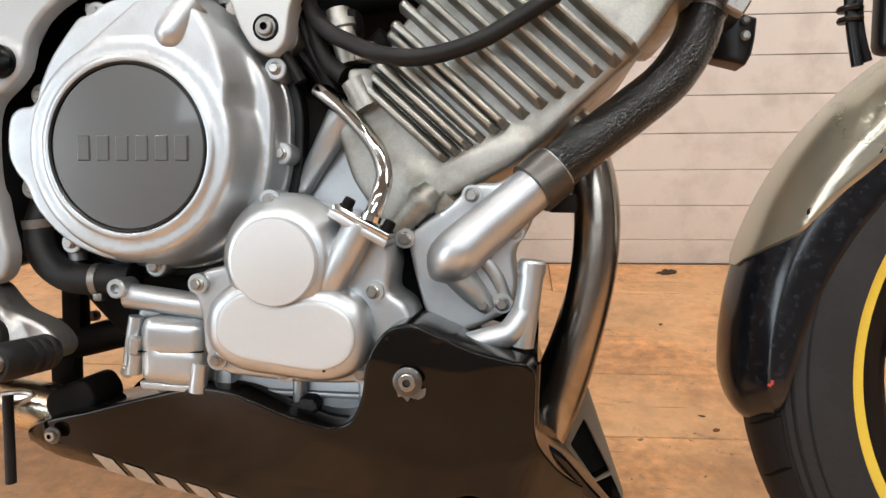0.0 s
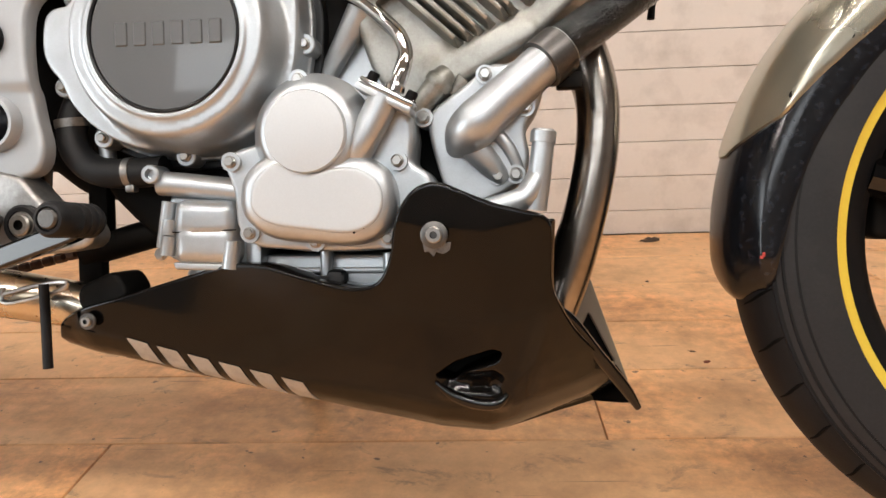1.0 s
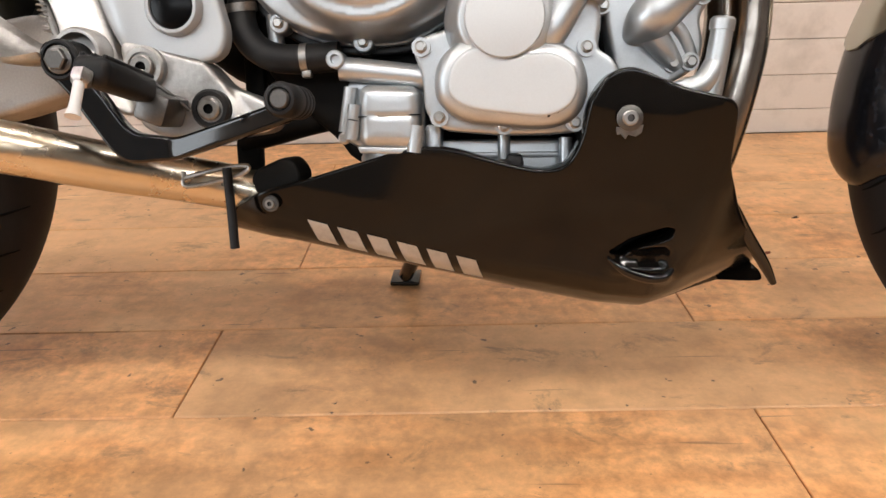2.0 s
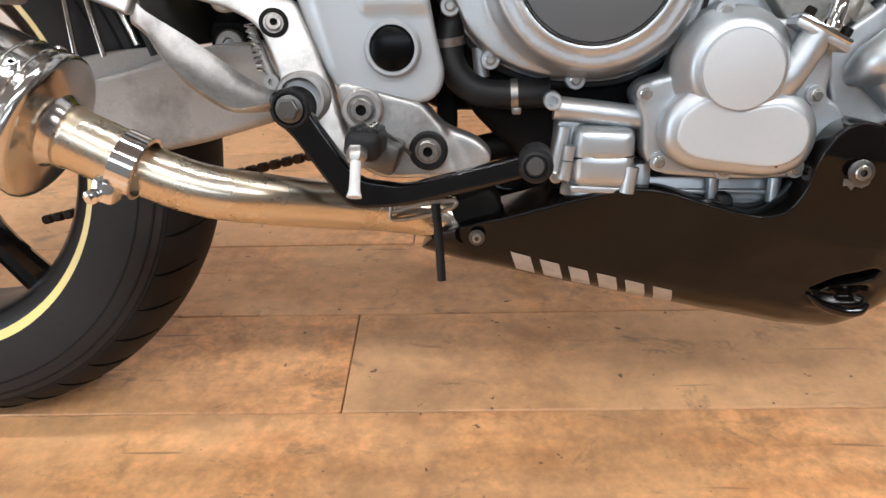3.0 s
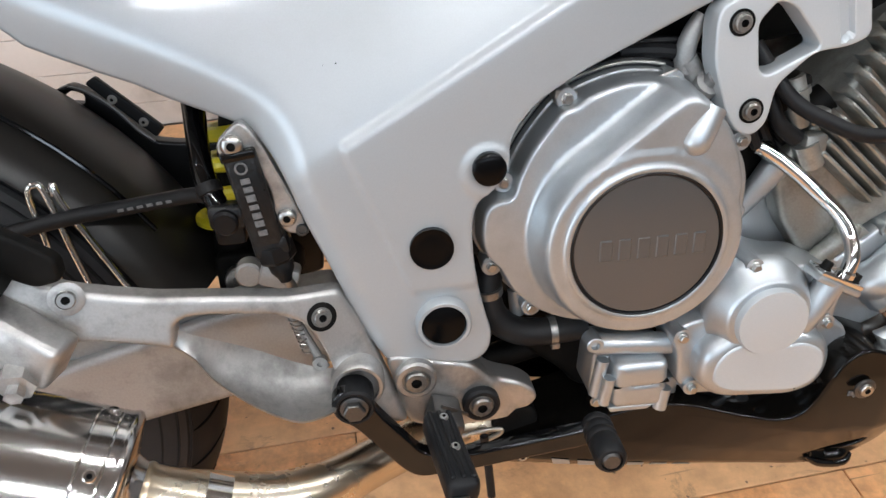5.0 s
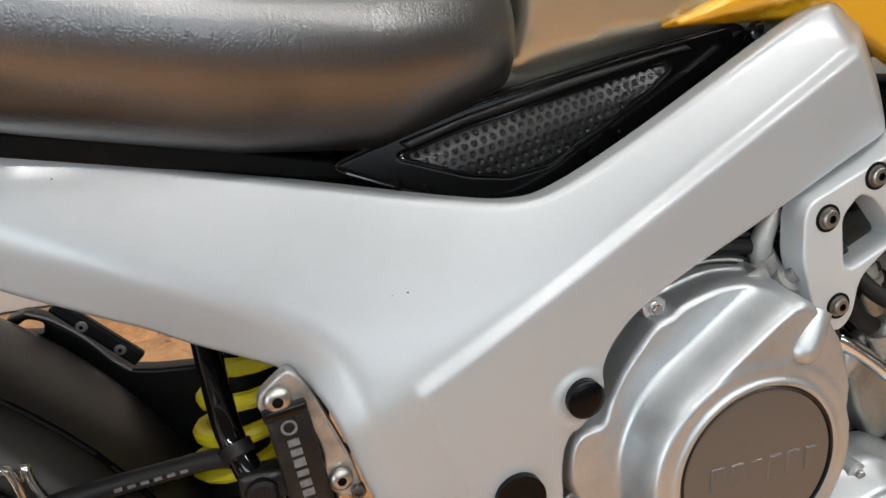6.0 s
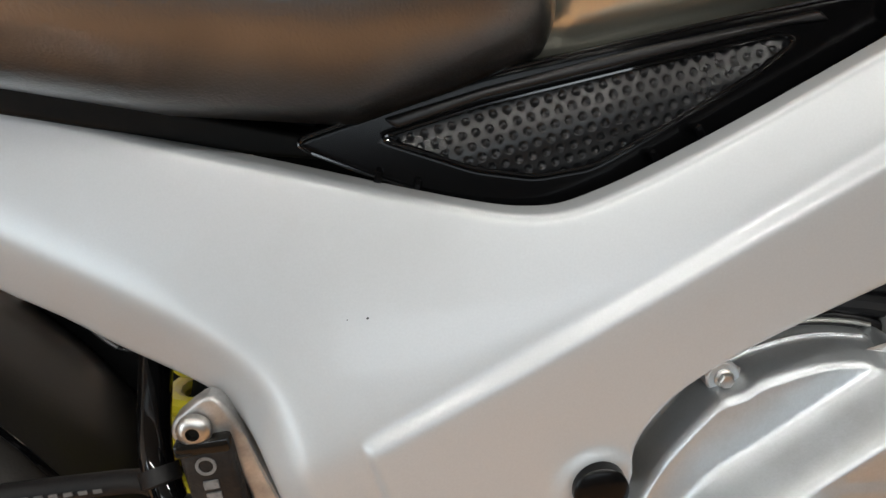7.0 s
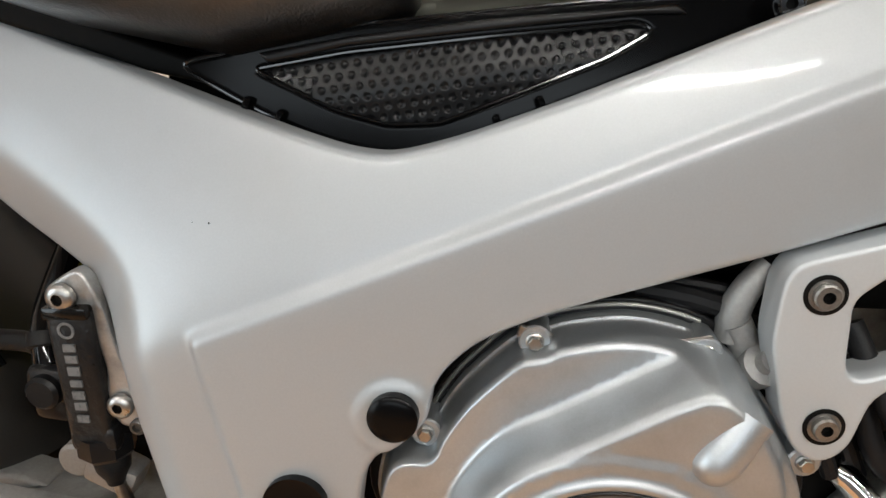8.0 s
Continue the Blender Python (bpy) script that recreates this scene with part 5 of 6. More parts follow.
part("peg_clevis", join(block((-0.013, -0.020, -0.013), (0.013, 0.020, 0.012), 0.004, 2, pose(-0.360, -0.166, 0.325, 0, 20, 0)), tube([(-0.362, -0.172, 0.344), (-0.352, -0.168, 0.336), (-0.340, -0.160, 0.323)], 0.0016, 8, 3)), DULL_BOLT, peg, "dull alloy pivot clevis")
for k in (0.022, -0.016):
    bx, by, bz = peg_at @ Vector((0.002, k, 0.0113))
    bolt(peg, bx, by, bz, 0.0030, 0.0022, "socket", STEEL, (0.1, -0.25, 1))
part("feeler_nut", lathe([(0.0066, 0), (0.0072, 0.002), (0.0072, 0.007), (0.005, 0.010)], (-0.362, -0.270, 0.345), (0, -0.55, -0.8), 6), STEEL, peg)
part("feeler", tube([(-0.362, -0.276, 0.338), (-0.362, -0.284, 0.322), (-0.362, -0.287, 0.316)], [0.0037, 0.0037, 0.0052], 14, 3), PEARL, peg, "white worn feeler bolt")

# ---- swing arm, chain, rear guard ----
swing = part("swing_arm", relief(rounded([(-0.44, 0.418), (-0.483, 0.412), (-0.521, 0.410), (-0.676, 0.370), (-0.90, 0.335), (-0.93, 0.30), (-0.89, 0.272), (-0.647, 0.300), (-0.539, 0.322), (-0.465, 0.343), (-0.42, 0.355)], 0.012), -0.098, -0.05, 0.009, 0.006), SWING_ALLOY, bike, "dull bare alloy swing arm", 45)
part("swing_gusset", relief(rounded([(-0.665, 0.398), (-0.62, 0.405), (-0.56, 0.410), (-0.54, 0.405), (-0.60, 0.388), (-0.675, 0.368)], 0.004), -0.085, -0.06, 0.006, 0.003), SWING_ALLOY, swing)
chain = join(*[block((-0.0075, -0.006, -0.0055), (0.0075, 0.006, 0.0055), 0.003, 1, pose(-0.40 - 0.0148 * k, 0.085, 0.300 - 0.0035 * k, 0, -13, 0)) for k in range(30)],
             *[block((-0.0075, -0.006, -0.0055), (0.0075, 0.006, 0.0055), 0.003, 1, pose(-0.40 - 0.0148 * k, 0.085, 0.395 - 0.001 * k, 0, -4, 0)) for k in range(30)])
tagged(part("drive_chain", chain, CHAIN, bike, "rusty oiled drive chain"), kind="stuff")


def arc_guard(cx, cz, r, half, a0, a1, thick, n=28, m=12):
    """A strip of guard over a wheel, arched across its width."""
    bm, rows = bmesh.new(), []
    for shell in (0, 1):
        grid = []
        for i in range(n + 1):
            a = radians(a0 + (a1 - a0) * i / n)
            line = []
            for j in range(m + 1):
                s = 2 * j / m - 1
                rr = r - 0.035 * abs(s) ** 2.5 - (thick if shell else 0)
                line.append(bm.verts.new((cx + rr * math.cos(a), half * s, cz + rr * math.sin(a))))
            grid.append(line)
        rows.append(grid)
        for i in range(n):
            for j in range(m):
                bm.faces.new((grid[i][j], grid[i + 1][j], grid[i + 1][j + 1], grid[i][j + 1]))
    a, b = rows
    for i in range(n):
        for j in (0, m):
            bm.faces.new((a[i][j], a[i + 1][j], b[i + 1][j], b[i][j]))
    for j in range(m):
        for i in (0, n):
            bm.faces.new((a[i][j], a[i][j + 1], b[i][j + 1], b[i][j]))
    return bm


hugger = part("rear_hugger", arc_guard(-0.881, 0.303, 0.350, 0.088, 18, 95, 0.003), HUGGER, bike, "dusty black plastic rear hugger", 60)
part("hugger_line", tube([(-0.881 + 0.345 * math.cos(radians(a)), -0.062, 0.303 + 0.345 * math.sin(radians(a))) for a in range(30, 95, 8)], 0.0022, 8, 2), BLACK_PAINT, hugger)
inner = part("inner_guard", relief(rounded([(-0.684, 0.558), (-0.682, 0.571), (-0.6664, 0.5755), (-0.6507, 0.5680), (-0.6304, 0.5500), (-0.6142, 0.5285), (-0.602, 0.5170), (-0.583, 0.5135), (-0.549, 0.511), (-0.50, 0.50), (-0.45, 0.48), (-0.46, 0.36), (-0.53, 0.34), (-0.575, 0.38), (-0.60, 0.46), (-0.64, 0.53), (-0.668, 0.548)], 0.004), 0.060, 0.075, 0.008, 0.003, [rounded([(-0.679, 0.5625), (-0.6664, 0.5700), (-0.6555, 0.5655), (-0.6575, 0.5565), (-0.676, 0.5590)], 0.003)]), BLACK_SATIN, bike, "black inner guard behind the shock absorber")
# grey metal tube paints the lit line along the guard's top edge
part("guard_edge_highlight", tube([(-0.6664, 0.059, 0.5755), (-0.6507, 0.059, 0.5680), (-0.6304, 0.059, 0.5500), (-0.6142, 0.059, 0.5285), (-0.602, 0.059, 0.5170)], 0.0022, 8, 4), DULL_BOLT, inner, "grey tube standing in for the lit edge of the guard")
tab = part("strap_bracket", relief(rounded([(-0.650, 0.577), (-0.640, 0.583), (-0.589, 0.531), (-0.598, 0.522)], 0.003), 0.052, 0.058, 0.006, 0.002), BLACK_SATIN, bike, "black strap bracket with two screws")
for bx, bz in ((-0.629, 0.561), (-0.606, 0.538)):
    bolt(tab, bx, 0.052, bz, 0.0035, 0.002, "socket")
guide = part("hose_guide", join(tube([(-0.652, -0.094, 0.40), (-0.655, -0.095, 0.487), (-0.657, -0.095, 0.526), (-0.651, -0.095, 0.534), (-0.645, -0.095, 0.527), (-0.637, -0.095, 0.471), (-0.625, -0.094, 0.40)], 0.0026, 12, 6),
                               tube([(-0.643, -0.090, 0.524), (-0.6395, -0.091, 0.532), (-0.635, -0.093, 0.515), (-0.610, -0.095, 0.455), (-0.592, -0.095, 0.41)], 0.0026, 12, 6)), CHROME, bike, "bent bright steel hose guide")

# ---- shock absorber and rear brake cylinder ----
shock = part("shock_absorber", lathe([(0.020, 0), (0.020, 0.20), (0.014, 0.205), (0.014, 0.24)], (-0.540, 0.0, 0.40), (0.22, 0, 1), 24), DARK, bike, "shock absorber with a yellow coil spring")
coil = []
for k in range(7 * 16 + 1):
    a = 2 * math.pi * k / 16
    h = 0.045 + 0.0275 * k / 16
    coil.append((-0.540 + 0.215 * h + 0.031 * math.cos(a), 0.031 * math.sin(a), 0.40 + 0.977 * h))
part("spring", tube(coil, 0.0068, 10, 1, smooth=False), SPRING, shock, "yellow coil spring")
part("spring_collar", lathe([(0.036, 0), (0.036, 0.012), (0.024, 0.014)], (-0.496, 0, 0.595), (0.22, 0, 1), 28), ALLOY, shock)
part("linkage_plate", relief(rounded([(-0.55, 0.43), (-0.50, 0.43), (-0.47, 0.40), (-0.49, 0.37), (-0.55, 0.38)], 0.01), -0.030, 0.03, 0.008, 0.004), DARK, shock)
part("linkage_bolt", lathe([(0.0145, 0), (0.0145, 0.009), (0.013, 0.0105), (0.007, 0.0105), (0.006, 0.009), (0, 0.009)], (-0.527, -0.032, 0.408), n=28), STEEL, shock, "large dull steel bolt head")
mc_plate = part("cylinder_bracket", relief(curve([(-0.5041, 0.5669), (-0.5079, 0.5622), (-0.5086, 0.5555), (-0.5040, 0.5505), (-0.4930, 0.5515), (-0.4846, 0.5480), (-0.4795, 0.5339), (-0.4758, 0.5215), (-0.4757, 0.5117), (-0.4765, 0.5000), (-0.4735, 0.4936), (-0.4674, 0.4870), (-0.4564, 0.4855), (-0.4525, 0.4850), (-0.4535, 0.4902), (-0.4580, 0.5082), (-0.4625, 0.5220), (-0.4683, 0.5370), (-0.4764, 0.5570), (-0.4829, 0.5695), (-0.4882, 0.5755), (-0.4935, 0.5752)], 2, True),
                                                lambda x, z: -0.124 + 0.003 * rise(x + 0.4715 - 0.36 * (0.54 - z), 0.003), -0.112, 0.003, 0.002), ALLOY, bike, "bare alloy bracket of the rear brake cylinder")
for bx, bz, br in ((-0.4973, 0.5605, 0.0080), (-0.4664, 0.5012, 0.0072)):
    head = part("button_bolt", lathe([(br, -0.002), (br, 0.0008), (br * 0.92, 0.0018), (br * 0.70, 0.0028), (br * 0.45, 0.0032), (br * 0.40, 0.0032)], (bx, -0.124, bz), n=28, close=False), STEEL, mc_plate, "bright button-head bolt", 60)
    # socket shade is put into its near-black colour
    part("bolt_socket", lathe([(br * 0.44, 0.0031), (br * 0.42, 0.0028), (br * 0.36, 0.0006), (0, 0.0004)], (bx, -0.124, bz), n=6, close=False), DARK, head)
part("bracket_eye", lathe([(0.0046, -0.004), (0.0046, 0.0022), (0.0038, 0.0030), (0.0026, 0.0030), (0.0024, 0.0010), (0, 0.0010)], (-0.4569, -0.122, 0.4895), n=20), DULL_BOLT, mc_plate)
mc = part("brake_cylinder", join(block((-0.0125, -0.011, -0.040), (0.0125, 0.011, 0.040), 0.004, 3, pose(-0.4885, -0.116, 0.517, 0, -8, 0)), block((-0.014, -0.012, -0.01), (0.014, 0.012, 0.006), 0.004, 2, pose(-0.482, -0.115, 0.480, 0, -8, 0)),
                                 lathe([(0.011, 0), (0.009, 0.014), (0.006, 0.02), (0, 0.02)], (-0.481, -0.114, 0.474), (0.12, 0, -1), 18), block((-0.526, -0.118, 0.492), (-0.494, -0.100, 0.512), 0.004, 2)), CYLINDER_BLACK, bike, "black rear brake cylinder with a worn pale mark", 45)
for k in range(7):
    part("mark_bar", block((-0.0034, -0.0006, -0.0024 + 0.0005 * (k % 2)), (0.0034, 0.0006, 0.0018 + 0.0005 * (k % 3)), 0, 1, pose(-0.4915 + 0.0010 * k, -0.1275, 0.5345 - 0.0070 * k, 0, -8, 0)), MARK_GREY, mc)
part("cylinder_cap", block((-0.0128, -0.0118, -0.0030), (0.0128, 0.0118, 0.0042), 0.0018, 2, pose(-0.4940, -0.116, 0.5525, 0, -8, 0)), BLACK_GLOSS, mc, "shiny black cylinder cap")
part("mark_ring", lathe([(0.0048, 0), (0.0048, 0.0008), (0.0034, 0.0008), (0.0034, 0)], (-0.493, -0.1268, 0.544), n=20, close=False), MARK_GREY, mc)
part("cylinder_collar", lathe([(0.0155, 0), (0.016, 0.003), (0.016, 0.012), (0.0135, 0.015)], (-0.4815, -0.1145, 0.478), (0.12, 0, -1), 8), BLACK_SATIN, mc, "", 25)
part("rod_boot", lathe([(0.0095, 0), (0.0105, 0.006), (0.0095, 0.012), (0.006, 0.018), (0.005, 0.022)], (-0.479, -0.114, 0.465), (0.14, 0, -1), 18), RUBBER, mc)
part("hose_port", join(lathe([(0.010, 0), (0.010, 0.012), (0.008, 0.014), (0, 0.014)], (-0.513, -0.110, 0.500), (0, -1, 0), 18), block((-0.524, -0.116, 0.478), (-0.500, -0.100, 0.510), 0.005, 2)), BLACK_SATIN, mc)
part("rod_clevis", join(block((-0.018, -0.010, -0.010), (0.014, 0.010, 0.010), 0.004, 2, pose(-0.480, -0.103, 0.443, 0, 20, 0)), lathe([(0.011, -0.006), (0.011, 0.006), (0.009, 0.008), (0, 0.008)], (-0.506, -0.100, 0.447), n=20)), SWING_ALLOY, mc, "dull grey rod clevis")
part("push_rod", tube([(-0.479, -0.114, 0.458), (-0.473, -0.113, 0.438), (-0.455, -0.113, 0.385)], 0.0042, 12, 2), STEEL, mc)
part("reservoir_hose", tube([(-0.543, -0.005, 0.620), (-0.540, -0.025, 0.590), (-0.5365, -0.045, 0.568), (-0.533, -0.068, 0.550), (-0.528, -0.092, 0.530), (-0.520, -0.104, 0.510), (-0.515, -0.108, 0.496)], [0.0092, 0.0092, 0.0092, 0.0088, 0.0085, 0.0085, 0.0078], 18, 4), BLACK_PAINT, mc, "glossy black reservoir hose")
part("hose_collar", lathe([(0.0102, 0), (0.0102, 0.008), (0.009, 0.009)], (-0.526, -0.097, 0.524), (0.3, -0.45, -0.8), 18), RUBBER, mc)
for k in range(6):
    part("line_mark", block((-0.0022, -0.0004, -0.0011), (0.0022, 0.0004, 0.0011), 0, 1, pose(-0.556 - 0.0075 * k, -0.0997 + 0.0004 * k, 0.5136 - 0.0009 * k, 0, -7, 0)), MARK_GREY, mc)
part("brake_line", tube([(-0.516, -0.104, 0.510), (-0.533, -0.097, 0.5158), (-0.562, -0.093, 0.5125), (-0.595, -0.091, 0.5085), (-0.626, -0.094, 0.5065), (-0.655, -0.099, 0.5035), (-0.72, -0.10, 0.49)], 0.0062, 14, 5), RUBBER, mc, "black rubber brake line")

# ---- exhaust ----
mid = part("link_pipe", tube([(-0.20, -0.05, 0.205), (-0.30, -0.086, 0.246), (-0.36, -0.106, 0.262), (-0.4147, -0.1470, 0.2765), (-0.4577, -0.1870, 0.2910), (-0.4988, -0.2070, 0.3027), (-0.5420, -0.2180, 0.3220), (-0.578, -0.232, 0.3455)], 0.0208, 28, 6), EXHAUST, bike, "bright stainless link pipe with golden heat tint", 70)
axis = Vector((-1.0, -0.027, 0.470)).normalized()
start = Vector((-0.5883, -0.2342, 0.3512))
neck_at = start - axis * 0.060
part("pipe_sleeve", lathe([(0.0226, 0), (0.0230, 0.047), (0.0242, 0.049), (0.0246, 0.0515), (0.0236, 0.054), (0.0226, 0.056), (0.0232, 0.062), (0.028, 0.066)], neck_at, axis, 32), EXHAUST, mid)
part("clamp_band", lathe([(0.0218, 0), (0.0246, 0.0005), (0.0246, 0.018), (0.0218, 0.0185)], start - axis * 0.066, axis, 32, close=False), CHROME, mid)
part("clamp_lug", join(block((-0.009, -0.008, -0.010), (0.009, 0.008, 0.008), 0.003, 2, pose(-0.553, -0.245, 0.312, 0, 20, 0)), lathe([(0.0055, 0), (0.0055, 0.005), (0.0025, 0.0055), (0.0025, 0.009), (0, 0.009)], (-0.560, -0.252, 0.308), (0, -1, -0.1), 8)), CHROME, mid)
can = part("silencer", lathe([(0.0240, -0.006), (0.0262, -0.001), (0.0285, 0.002), (0.0495, 0.0045), (0.0532, 0.0055), (0.0558, 0.0075), (0.0567, 0.0105), (0.0560, 0.0125), (0.0553, 0.0140), (0.0555, 0.33), (0.046, 0.345), (0.024, 0.352)], start, axis, 64), CAN_STEEL, bike, "polished round stainless silencer", 40)
for d in (0.0185, 0.0330):
    part("can_bead", lathe([(0.0551, 0), (0.0560, 0.0006), (0.0560, 0.0016), (0.0551, 0.0022)], start + axis * d, axis, 64, close=False), CHROME, can)
for ang in (-20, 40, 100, 160, 220, 280):
    side = axis.orthogonal().normalized()
    d = Matrix.Rotation(radians(ang), 3, axis) @ side
    at = start + axis * 0.0255 + d * 0.0553
    bolt(can, at.x, at.y, at.z, 0.0040, 0.0022, "socket", CHROME, d, "rivet")

# ---- below the frame: hoses, links, side stand ----
water = part("water_hose", tube([(-0.300, -0.095, 0.45), (-0.311, -0.105, 0.412), (-0.306, -0.110, 0.386), (-0.288, -0.112, 0.370), (-0.262, -0.113, 0.366), (-0.225, -0.113, 0.368)], 0.0125, 18, 6), RUBBER, bike, "black rubber water hose with steel clips")
part("hose_clip", lathe([(0.0138, 0), (0.0138, 0.007)], (-0.311, -0.106, 0.407), (-0.1, -0.1, 1), 24), GREY_BOLT, water)
part("hose_clip", lathe([(0.0134, 0), (0.0134, 0.006)], (-0.258, -0.113, 0.366), (1, 0, 0.05), 24), GREY_BOLT, water)
part("clip_screw", block((-0.257, -0.121, 0.350), (-0.249, -0.112, 0.357), 0.0015), GREY_BOLT, water)
part("case_bolt_post", tube([(-0.285, -0.10, 0.405), (-0.283, -0.10, 0.380)], 0.007, 14, 1), ENGINE_PAINT, bike)
under = part("stand_link", join(tube([(-0.205, -0.06, 0.326), (-0.261, -0.06, 0.316), (-0.300, -0.06, 0.306), (-0.334, -0.06, 0.295)], [0.013, 0.0135, 0.0135, 0.011], 16, 4),
                                block((-0.326, -0.066, 0.300), (-0.307, -0.050, 0.380), 0.003), relief(rounded([(-0.31, 0.27), (-0.275, 0.285), (-0.262, 0.265), (-0.28, 0.240), (-0.31, 0.25)], 0.01), -0.11, -0.07, 0.008, 0.004),
                                block((-0.338, -0.066, 0.250), (-0.314, -0.052, 0.298), 0.003)), DARK, bike, "grimy black bracket under the engine")
part("return_spring", tube([(-0.362, -0.13, 0.272), (-0.359, -0.131, 0.259), (-0.315, -0.131, 0.268), (-0.305, -0.13, 0.276), (-0.33, -0.128, 0.274), (-0.362, -0.13, 0.266)], 0.0022, 8, 5), STEEL, under)
part("drain_tube", tube([(-0.322, -0.135, 0.275), (-0.319, -0.138, 0.24), (-0.317, -0.140, 0.206)], 0.0040, 12, 3), RUBBER, bike, "grey-black rubber drain tube")
stand = part("side_stand", tube([(-0.165, 0.11, 0.24), (-0.192, 0.21, 0.155), (-0.222, 0.293, 0.092)], [0.013, 0.0115, 0.0105], 14, 3), BLACK_PAINT, bike, "black side stand on the floor")
part("stand_foot", block((-0.022, -0.02, -0.004), (0.022, 0.025, 0.004), 0.003, 2, pose(-0.224, 0.309, 0.0835, 14, 0, 0)), BLACK_PAINT, stand)

# ---- seat, tank and side trim ----
def loft(sections, closed=True, cap=True):
    """A skin through sections of equally many points."""
    bm = bmesh.new()
    rings = [[bm.verts.new(p) for p in s] for s in sections]
    for a, b in zip(rings, rings[1:]):
        n = len(a)
        for k in range(n if closed else n - 1):
            bm.faces.new((a[k], a[(k + 1) % n], b[(k + 1) % n], b[k]))
    if cap and closed:
        bm.faces.new(rings[0]), bm.faces.new(rings[-1])
    return bm


sections = []
for x, low, wide, top in ((-0.330, 0.722, 0.082, 0.775), (-0.334, 0.716, 0.094, 0.800), (-0.345, 0.712, 0.108, 0.812), (-0.375, 0.702, 0.124, 0.822), (-0.42, 0.690, 0.142, 0.830), (-0.50, 0.697, 0.158, 0.838), (-0.60, 0.716, 0.165, 0.848), (-0.72, 0.742, 0.165, 0.87), (-0.90, 0.79, 0.15, 0.91), (-1.05, 0.83, 0.12, 0.93)):
    h = top - low
    side = [(-0.0, low), (-wide * 0.50, low), (-wide * 0.64, low + 0.003), (-wide * 0.82, low + h * 0.09), (-wide * 0.95, low + h * 0.235), (-wide * 0.995, low + h * 0.385), (-wide * 0.985, low + h * 0.54), (-wide * 0.89, low + h * 0.735), (-wide * 0.70, low + h * 0.88), (-wide * 0.45, low + h * 0.97), (0, top)]
    side = curve(side, 3)
    sections.append([(x, y, z) for y, z in side] + [(x, -y, z) for y, z in side[-2:0:-1]])
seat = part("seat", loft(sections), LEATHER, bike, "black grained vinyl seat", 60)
part("seat_base", relief(rounded([(-0.64, 0.722), (-0.60, 0.716), (-0.52, 0.702), (-0.445, 0.686), (-0.41, 0.696), (-0.36, 0.712), (-0.36, 0.70), (-0.41, 0.672), (-0.47, 0.677), (-0.56, 0.694), (-0.66, 0.712)], 0.004), -0.078, 0.0, 0.008, 0.003), DARK, seat, "black plastic seat base")


def trim_depth(x, z):
    return -0.088 + 0.12 * (z - 0.68) + 0.05 * np.maximum(x + 0.3, 0)


mesh_loop = rounded([(-0.410, 0.686), (-0.362, 0.700), (-0.290, 0.716), (-0.222, 0.730), (-0.214, 0.727), (-0.234, 0.712), (-0.275, 0.690), (-0.312, 0.671), (-0.338, 0.667), (-0.366, 0.671)], 0.005, 4)
trim_loop = rounded([(-0.452, 0.684), (-0.362, 0.713), (-0.246, 0.737), (-0.160, 0.752), (-0.150, 0.742), (-0.19, 0.713), (-0.232, 0.690), (-0.273, 0.670), (-0.310, 0.654), (-0.345, 0.650), (-0.372, 0.655), (-0.412, 0.668)], 0.012, 5)
trim = part("side_trim", relief(trim_loop, trim_depth, -0.05, 0.0018, 0.0018, [mesh_loop]), TRIM_BLACK, bike, "glossy black triangular side trim", 88)


def dimple_depth(x, z):
    # rows of round dimples set on the slant, in a sheet with a shallow wave
    u, v = (x + 0.415) * 0.970 + (z - 0.640) * 0.243, -(x + 0.415) * 0.243 + (z - 0.640) * 0.970
    j = np.round(v / 0.0057)
    off = np.where(np.mod(j, 2) == 1, 0.0033, 0.0)
    r = np.hypot(u - off - 0.0066 * np.round((u - off) / 0.0066), v - 0.0057 * j)
    wave = 0.0016 * np.sin((v - 0.035) * 150)
    return trim_depth(x, z) + 0.0015 + wave + 0.0014 * rise(r - 0.0012, 0.0006)


panel = part("mesh_panel", relief(mesh_loop, dimple_depth, -0.07, 0.0009, 0.0005), MESH_BLACK, trim, "black dimpled mesh panel", 60)
part("trim_ridge", relief(rounded([(-0.408, 0.6945), (-0.362, 0.7078), (-0.290, 0.7245), (-0.205, 0.7405), (-0.199, 0.7360), (-0.222, 0.7335), (-0.290, 0.7190), (-0.362, 0.7030), (-0.402, 0.6900)], 0.002), lambda x, z: trim_depth(x, z) - 0.0028, -0.07, 0.003, 0.002), BLACK_SATIN, trim, "scuffed satin black ridge", 70)
part("trim_edge", tube([(x, float(trim_depth(np.array([x]), np.array([z]))[0]) + 0.0008, z) for x, z in trim_loop + trim_loop[:1]], 0.0012, 8, 1, smooth=False), BLACK_PAINT, trim, "shiny rolled edge")
part("panel_bead", tube([(x, float(trim_depth(np.array([x]), np.array([z]))[0]) - 0.0002, z) for x, z in mesh_loop + mesh_loop[:1]], 0.0012, 8, 1, smooth=False), BLACK_PAINT, trim)
part("trim_tab", block((-0.0035, -0.003, -0.004), (0.0035, 0.003, 0.004), 0.0015, 1, pose(-0.356, -0.080, 0.716, 0, -15, 0)), AMBER, trim, "small orange rubber tab")
